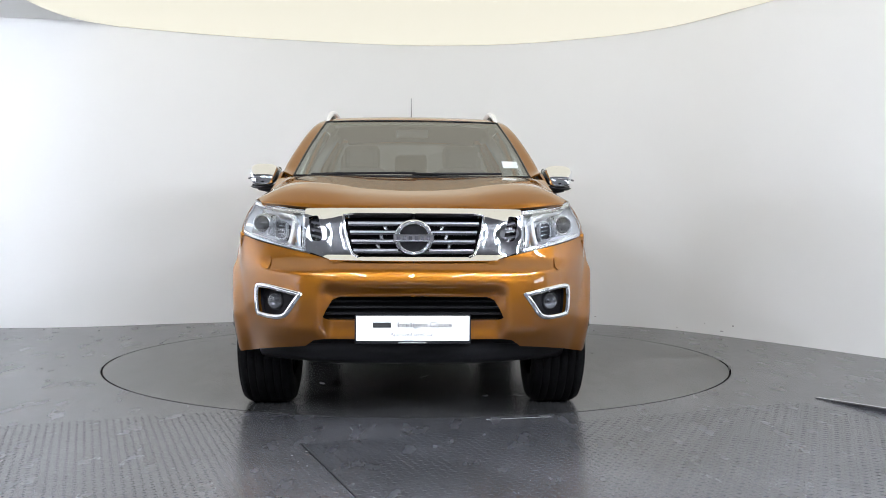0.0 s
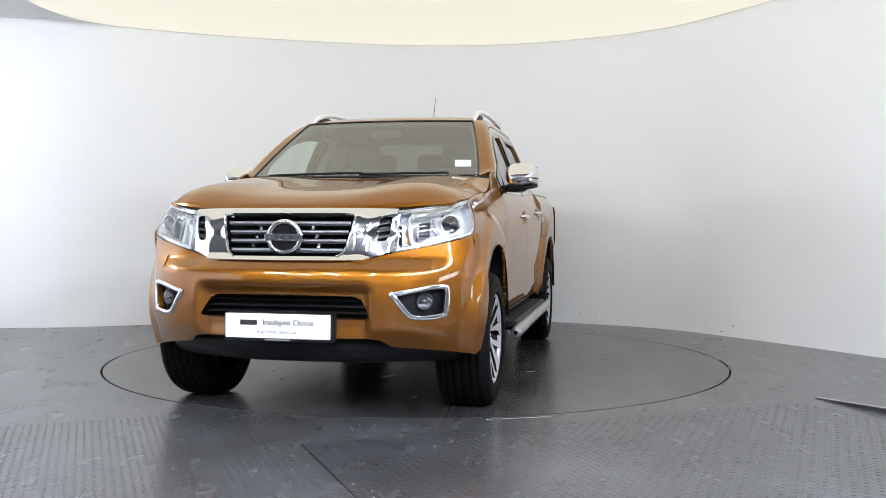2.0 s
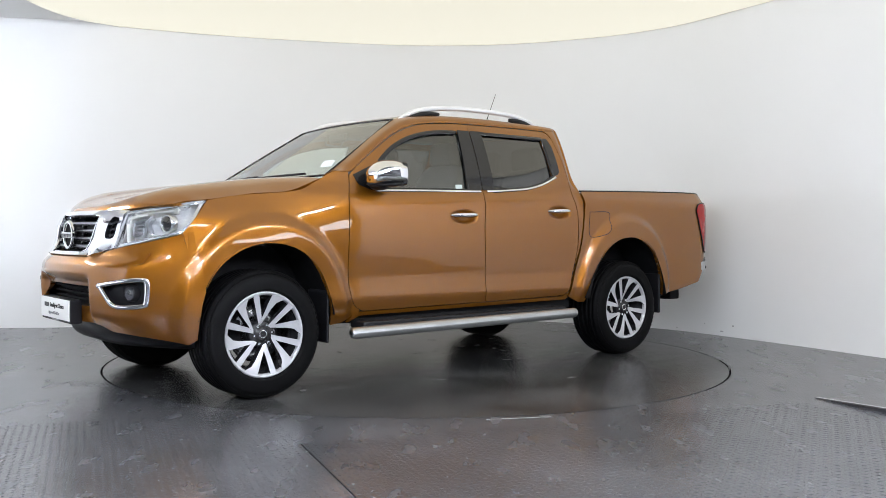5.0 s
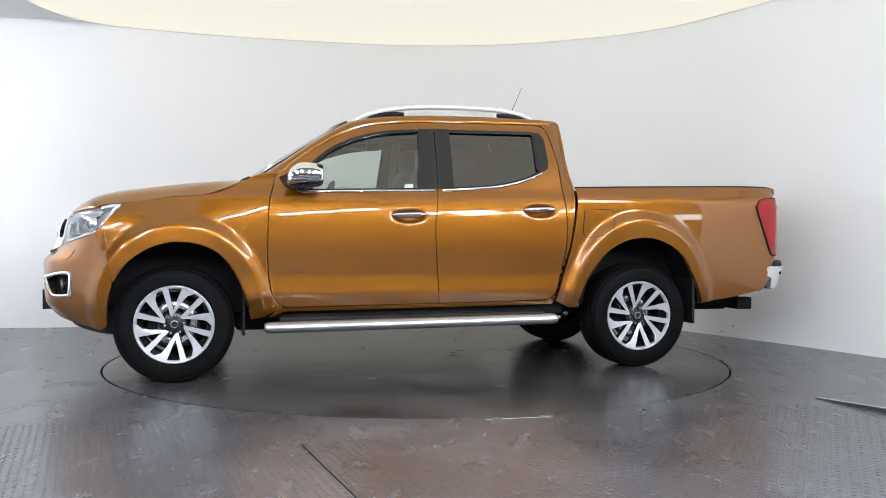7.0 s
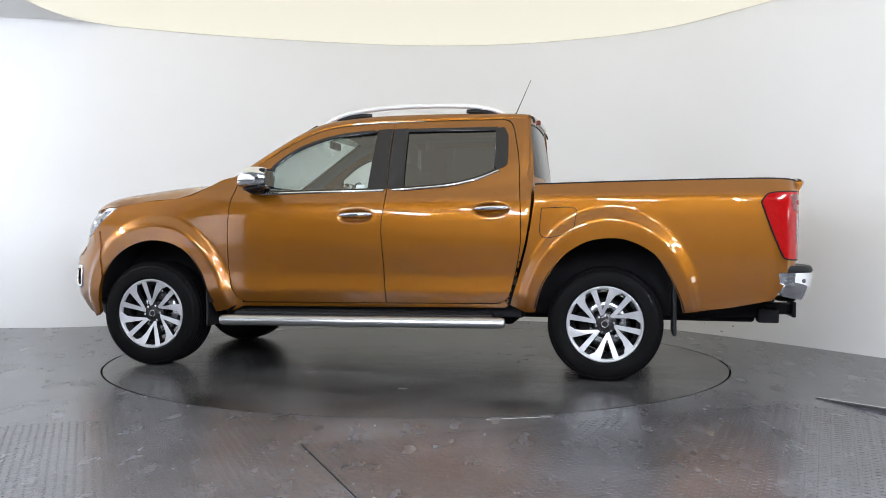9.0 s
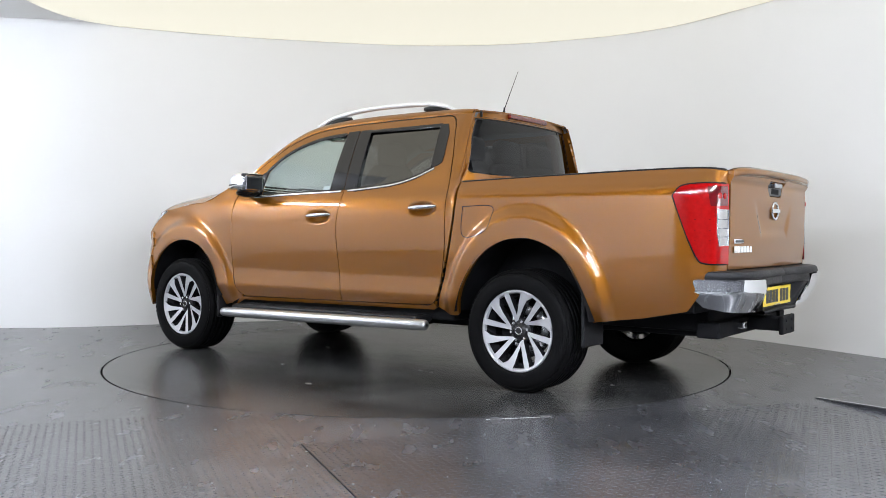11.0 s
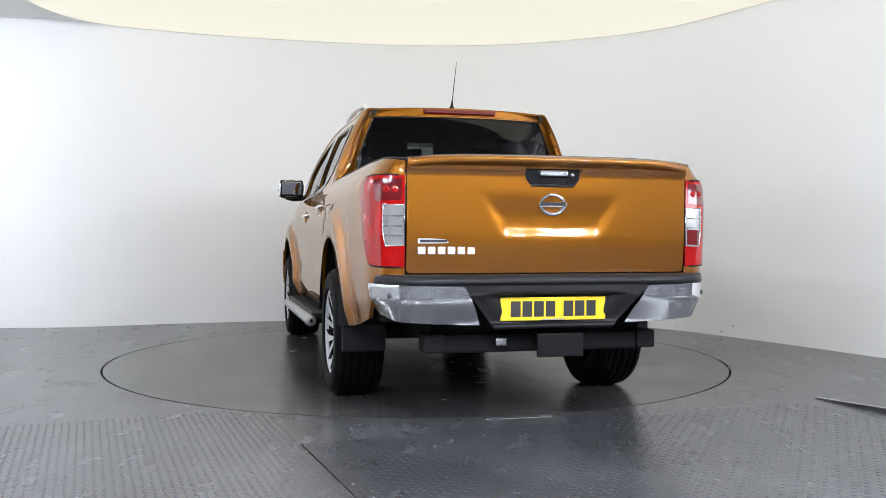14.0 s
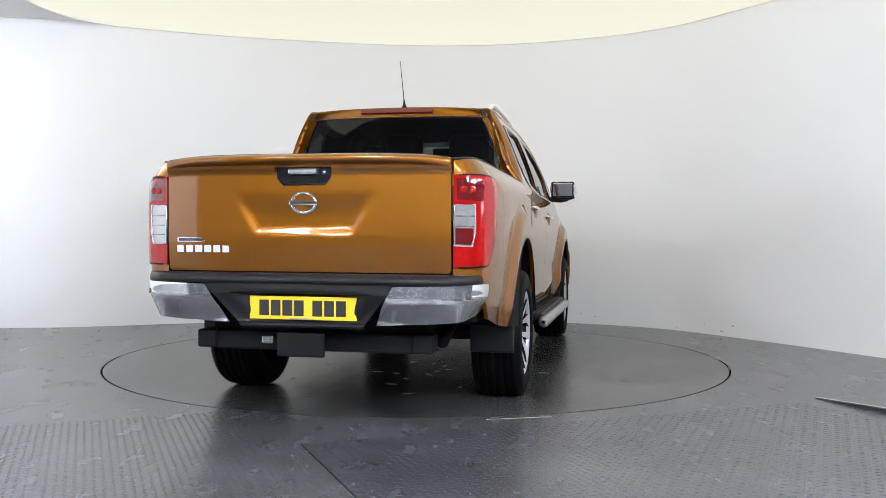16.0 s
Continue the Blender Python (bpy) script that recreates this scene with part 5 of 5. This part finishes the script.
def fittings(truck):
    # door mirrors
    for s in (1, -1):
        m = new("door_mirror")
        m.parent = truck
        rows = []
        for y, x0, x1, z0, z1 in ((-0.890, 0.940, 0.960, 1.262, 1.270), (-0.887, 0.895, 0.995, 1.250, 1.306), (-0.868, 0.872, 1.025, 1.244, 1.346), (-0.82, 0.858, 1.045, 1.246, 1.382), (-0.75, 0.850, 1.058, 1.240, 1.388), (-0.69, 0.850, 1.055, 1.236, 1.380), (-0.672, 0.860, 1.045, 1.240, 1.372)):
            xm, zm, w, h = (x0 + x1) / 2, (z0 + z1) / 2, (x1 - x0) / 2, (z1 - z0) / 2
            rows.append([(xm + w * math.copysign(abs(math.cos(a)) ** 0.72, math.cos(a)), y, zm + h * math.copysign(abs(math.sin(a)) ** 0.72, math.sin(a))) for a in np.linspace(0, 2 * math.pi, 21)])
        loft("cap", rows, 24, 48, CHROME, m, s, rim=0, label="chrome mirror cap", centre=(0.95, -0.77, 1.31))
        part("glass", block(*sorted((0.872 * s, 1.033 * s)), -0.678, -0.668, 1.252, 1.360, 0.004), MIRROR, m)
        part("frame", block(*sorted((0.858 * s, 1.047 * s)), -0.715, -0.672, 1.238, 1.374, 0.013), GLOSS_BLACK, m)
        V, F = tube(flip([(0.99, -0.80, 1.232), (0.93, -0.795, 1.222), (0.87, -0.79, 1.226), (0.82, -0.785, 1.236)], s), [0.030, 0.036, 0.036, 0.040], 12, flat=0.55)
        link("arm", V, F, PLASTIC, m)
        V, F = tube(flip(smooth_line([(0.868, -0.850, 1.296), (0.905, -0.880, 1.294), (0.965, -0.886, 1.292), (1.015, -0.872, 1.291), (1.048, -0.82, 1.290), (1.058, -0.75, 1.290)], 16), s), [0.003] + [0.0055] * 14 + [0.003], 8)
        link("repeater", V, F, LAMP_DARK, m, "dark indicator strip")
        V, F = tube(flip([(0.875, -0.86, 1.243), (0.90, -0.84, 1.237), (0.95, -0.79, 1.234), (1.0, -0.74, 1.238), (1.03, -0.70, 1.243)], s), [0.03, 0.05, 0.06, 0.05, 0.03], 12, flat=0.25)
        link("underside", V, F, PLASTIC, m)
        sheet("sail", side_surface, [(-0.93, 1.30), (-0.715, 1.395), (-0.725, 1.205), (-0.80, 1.205), (-0.90, 1.24)], GLOSS_BLACK, m, side=s, cell=0.02, out=0.004, rim=0.006)
        # side step
        st = new("side_step")
        st.parent = truck
        rows = []
        for y, w in ((-1.03, 0.35), (-1.026, 0.72), (-1.005, 0.94), (-0.96, 1.0), (-0.85, 1.0), (-0.4, 1.0), (0.3, 1.0), (0.80, 1.0), (0.89, 1.0), (0.922, 0.94), (0.938, 0.72), (0.942, 0.35)):
            zc = 0.340 + (y + 1) * 0.012
            rows.append([(0.955 + 0.036 * w * math.cos(a), y, zc + 0.036 * w * math.sin(a)) for a in np.linspace(0, 2 * math.pi, 17)])
        loft("rail", rows, 70, 24, STEP, st, s, rim=0, label="satin aluminium step rail", centre=(0.955, 0, 0.35))
        part("tread", block(*sorted((0.79 * s, 0.945 * s)), -0.93, 0.86, 0.352, 0.396, 0.012, m=pose(0, 0, 0.012, 0.35)), PLASTIC, st)
        for k in range(5):
            x = (0.815 + 0.026 * k) * s
            part("tread_rib", block(x - 0.005, x + 0.005, -0.88, 0.82, 0.397, 0.402, 0.002, m=pose(0, 0, 0.012, 0.35)), UNDER, st)
        for y in (-0.7, 0.65):
            part("bracket", block(*sorted((0.55 * s, 0.93 * s)), y - 0.03, y + 0.03, 0.325, 0.352, 0.004), UNDER, st)
        for y0, y1, z0, z1, x0 in ((1.995, 2.02, 0.30, 0.62, 0.66), (-1.165, -1.145, 0.285, 0.60, 0.68)):
            part("mud_flap", block(*sorted((x0 * s, 0.90 * s)), y0, y1, z0, z1, 0.01), PLASTIC, truck)
        # arch liners
        for arch in (F_ARCH, R_ARCH):
            A = arch[arch[:, 1] > 0.43]
            c = A.mean(0)
            rows = [[(x, c[0] + (p[0] - c[0]) * k, p[1] + 0.012) for p in A] for x, k in ((0.925, 1.0), (0.86, 1.03), (0.56, 1.03))]
            loft("arch_liner", rows, 6, 60, UNDER, truck, s, rim=0)
    # added black boxes that block light behind the panels, and the frame rails
    for b in ((-0.55, 0.55, -2.24, 2.6, 0.40, 0.98), (-0.80, 0.80, -1.06, 1.04, 0.385, 0.60), (-0.80, 0.80, 2.08, 2.62, 0.52, 0.98), (-0.72, 0.72, -2.05, -1.0, 0.93, 1.06), (-0.80, 0.80, -1.08, -1.0, 0.4, 1.2), (-0.78, 0.78, 1.14, 2.66, 0.95, 1.0)):
        part("inner_blocker", block(*b, bevel=0.01), UNDER, truck)
    for b in ((0.36, 0.46, -2.0, 2.55, 0.36, 0.45), (-0.46, -0.36, -2.0, 2.55, 0.36, 0.45), (-0.5, 0.5, -1.2, -0.9, 0.28, 0.40), (-0.45, 0.1, 0.1, 0.9, 0.27, 0.40)):
        part("frame_rail", block(*b, bevel=0.02), UNDER, truck)
    for y in (AXLE_F, AXLE_R):
        V, F = tube([(x, y, 0.36) for x in np.linspace(-0.7, 0.7, 15)], [0.045] * 6 + [0.09, 0.13, 0.09] + [0.045] * 6, 14)
        link("axle", V, F, UNDER, truck)
    V, F = tube(smooth_line([(-0.3, -0.6, 0.33), (-0.35, 0.6, 0.34), (-0.5, 1.1, 0.40), (-0.55, 1.9, 0.44), (-0.6, 2.45, 0.40)], 24), 0.03, 10)
    link("exhaust_pipe", V, F, UNDER, truck)
    for s in (1, -1):
        part("bed_inner_wall", block(*sorted((0.74 * s, 0.775 * s)), 1.15, 2.70, 0.98, 1.255, 0.005), PLASTIC, truck)
    part("bed_front_wall", block(-0.76, 0.76, 1.165, 1.19, 0.95, 1.25, 0.005), PLASTIC, truck)


def cabin(truck):
    part("cabin_floor", block(-0.78, 0.78, -1.0, 1.05, 0.60, 0.64, 0), CABIN, truck)
    rows = [[(u * 0.74, y, z - 0.02 * u * u) for u in (-1, -0.5, 0, 0.5, 1)] for y, z in ((-1.12, 1.262), (-0.95, 1.268), (-0.75, 1.24), (-0.66, 1.19), (-0.64, 1.05), (-0.70, 0.9))]
    loft("dashboard", rows, 20, 20, CABIN, truck, rim=0)
    part("instrument_hood", block(-0.52, -0.20, -0.84, -0.66, 1.22, 1.275, 0.03), CABIN, truck)

    def seat(x, y, w):
        st = new("seat")
        st.parent = truck
        rows = []
        for z, dy, h, t in ((0.95, 0.0, 0.92, 0.10), (1.1, 0.03, 1.0, 0.10), (1.25, 0.07, 1.0, 0.09), (1.38, 0.10, 0.85, 0.075), (1.43, 0.11, 0.6, 0.05)):
            rows.append([(x + w * h * math.copysign(abs(math.cos(a)) ** 0.6, math.cos(a)), y + dy + t * math.copysign(abs(math.sin(a)) ** 0.7, math.sin(a)), z) for a in np.linspace(0, 2 * math.pi, 21)])
        loft("backrest", rows, 18, 40, CABIN, st, rim=0)
        part("cushion", block(x - w, x + w, y - 0.45, y + 0.05, 0.80, 0.98, 0.05), CABIN, st)
        part("headrest", block(x - 0.135, x + 0.135, y + 0.06, y + 0.16, 1.42, 1.60, 0.045, seg=3), CABIN, st)
        for d in (-0.05, 0.05):
            V, F = tube([(x + d, y + 0.11, 1.36), (x + d, y + 0.11, 1.46)], 0.007, 8)
            link("headrest_post", V, F, SATIN, st)
    for x in (0.37, -0.37):
        seat(x, 0.05, 0.25)
    for x in (0.45, 0.0, -0.45):
        seat(x, 0.80, 0.22)
    sw = new("steering_wheel")
    sw.parent = truck
    V, F = tube([(-0.37 + 0.185 * math.cos(a), -0.50 + 0.07 * math.sin(a), 1.17 + 0.17 * math.sin(a)) for a in np.linspace(0, 2 * math.pi, 41)], 0.014, 8, caps=False)
    link("rim", V, F, CABIN, sw)
    part("boss", block(-0.44, -0.30, -0.55, -0.49, 1.10, 1.20, 0.02), CABIN, sw)
    V, F = tube([(-0.55, -0.51, 1.16), (-0.37, -0.52, 1.15), (-0.19, -0.51, 1.16)], 0.014, 8)
    link("spoke", V, F, CABIN, sw)
    part("rear_view_mirror", block(-0.11, 0.11, -0.53, -0.50, 1.585, 1.645, 0.012), PLASTIC, truck)
    # headlining and pillar linings
    rows = [[(u * 0.53, y, z - 0.03 * u * u) for u in (-1, -0.5, 0, 0.5, 1)] for y, z in ((-0.45, 1.69), (-0.2, 1.735), (0.3, 1.755), (0.8, 1.75), (1.04, 1.72))]
    loft("headlining", rows, 16, 16, CABIN_LIGHT, truck, rim=0)
    for s in (1, -1):
        V, F = tube(flip(smooth_line([(0.56, 0.12, 1.68), (0.72, 0.11, 1.40), (0.78, 0.11, 1.15)], 10), s), 0.035, 8)
        link("pillar_lining", V, F, CABIN_LIGHT, truck)
        V, F = tube(flip([(0.52, -0.30, 1.685), (0.545, -0.28, 1.625), (0.56, -0.14, 1.615), (0.54, -0.12, 1.69)], s), 0.010, 8)
        link("grab_handle", V, F, CABIN_LIGHT, truck)


studio()
turntable = floors()
truck = new("pickup_truck")
tagged(truck, "orange metallic double-cab pickup truck on a turntable", "pickup truck")
flank(truck, 1)
flank(truck, -1)
front_end(truck)
cab_top(truck)
tail_end(truck)
fittings(truck)
cabin(truck)
wheel(truck)


# ---- floor details ----
def floor_details():
    # raised tread plates before the turntable
    def plate(pts):
        bm = bmesh.new()
        bm.faces.new([bm.verts.new((x, y, 0.003)) for x, y in pts])
        ret = bmesh.ops.extrude_face_region(bm, geom=list(bm.faces))
        for v in ret["geom"]:
            if isinstance(v, bmesh.types.BMVert):
                v.co.z = 0.0
        return bm
    # the metal edge of the ramp
    strip = new("ramp_edge")
    tagged(strip, "thin bright metal ramp edge lying on the floor", "metal strip")
    a, b = np.array((2.165, 5.162)), np.array((2.62, 4.0))
    d = (b - a) / np.linalg.norm(b - a)
    n = np.array((-d[1], d[0]))
    V = []
    for p, h in ((a, 0.006), (b, 0.075)):
        for q, z in ((n * 0.012, h), (-n * 0.012, h), (-n * 0.010, h - 0.010 if h > 0.02 else 0), (n * 0.010, h - 0.010 if h > 0.02 else 0)):
            V.append((*(p + q), z))
    link("lip", V, [(0, 1, 5, 4), (1, 2, 6, 5), (2, 3, 7, 6), (3, 0, 4, 7), (0, 3, 2, 1), (4, 5, 6, 7)], SATIN, strip, smooth=False)
    V = []
    for p, h in ((a, 0.0), (b, 0.063)):
        for q, z in ((n * 0.5, h), (n * 0.006, h), (n * 0.006, 0.0), (n * 0.5, 0.0)):
            V.append((*(p + q), z))
    link("ramp_side", V, [(0, 1, 5, 4), (1, 2, 6, 5), (4, 5, 6, 7)], TREAD, strip, smooth=False)
    # tread plates, laid askew to the wall: crossed lozenges, one mesh
    A, U, W = np.array((-0.622, 3.97)), np.array((0.928, 0.371)), np.array((0.371, -0.928))
    quad = [A, A + U * 2.93, A + U * 2.93 + W * 2.0, A + W * 2.0]
    tagged(part("floor_plate", plate(quad), TREAD), "dark tread plate let into the studio floor", "floor plate", kind="structure")
    rnd = random.Random(2)
    V, F = [], []
    step = 0.034
    for i in range(-46, 84):
        for j in range(-26, 54):
            p = A + U * ((i + 0.5) * step) + W * ((j + 0.5) * step)
            if np.hypot(*(p - np.array(CENTRE))) < RADIUS + 0.03 or (i >= 0 and j < 0) or p[1] < 2.5:
                continue
            base = 0.0031 if i >= 0 else 0.0001
            a = (math.pi / 4 if (i + j) % 2 else -math.pi / 4) + math.atan2(U[1], U[0])
            c, s = math.cos(a), math.sin(a)
            k = len(V)
            for u, w, z in ((-0.013, 0, 0), (0, 0.0042, 0), (0.013, 0, 0), (0, -0.0042, 0), (-0.005, 0, 0.0010), (0.005, 0, 0.0010)):
                V.append((p[0] + u * c - w * s, p[1] + u * s + w * c, base + z))
            F += [(k, k + 1, k + 4), (k + 1, k + 2, k + 5), (k + 1, k + 5, k + 4), (k + 2, k + 3, k + 5), (k + 3, k, k + 4), (k + 3, k + 4, k + 5)]
    tagged(link("tread_pattern", V, F, TREAD, smooth=False), "raised lozenge tread pattern of dark floor plates", "floor plate", kind="stuff")
    # dark joint between the plates, and a pale line by the turntable
    def line(name, a, b, w, mat):
        a, b = np.array(a), np.array(b)
        d = (b - a) / np.linalg.norm(b - a)
        n = np.array((-d[1], d[0])) * w
        V = [(*(a + n), 0.0009), (*(b + n), 0.0009), (*(b - n), 0.0009), (*(a - n), 0.0009)]
        return link(name, V, [(0, 1, 2, 3)], mat, smooth=False)
    tagged(line("floor_line", (-0.626, 3.968), (-0.13, 2.74), 0.003, UNDER), "dark joint between two floor plates", "floor joint", kind="structure")
    tagged(line("floor_line", (0.222, 4.522), (0.56, 4.60), 0.003, WALL), "pale line on the floor by the turntable", "floor joint", kind="structure")
    # pale chips along the joint
    for k in range(12):
        t = rnd.uniform(0, 1)
        c = np.array((-0.622, 3.97)) * (1 - t) + np.array((-0.2, 2.96)) * t + np.array((rnd.gauss(0.02, 0.05), rnd.gauss(0, 0.03)))
        r = rnd.uniform(0.003, 0.010)
        V = [(c[0] + r * math.cos(a) * rnd.uniform(0.5, 1.5), c[1] + 0.6 * r * math.sin(a), 0.0048) for a in np.linspace(0, 2 * math.pi, 8)[:-1]]
        tagged(link("paint_chip", V, [tuple(range(7))], DULL_SCUFF, smooth=False), "pale chip in the floor paint", "paint chip", "paint chips in the floor")


floor_details()


def motions():
    rows = [(t, pose(*CENTRE, 0, 0, 0, a)) for t, a in TH.items()]
    walk(turntable, rows)
    walk(truck, [(t, m @ pose(*OFFSET, 0)) for t, m in rows])


motions()
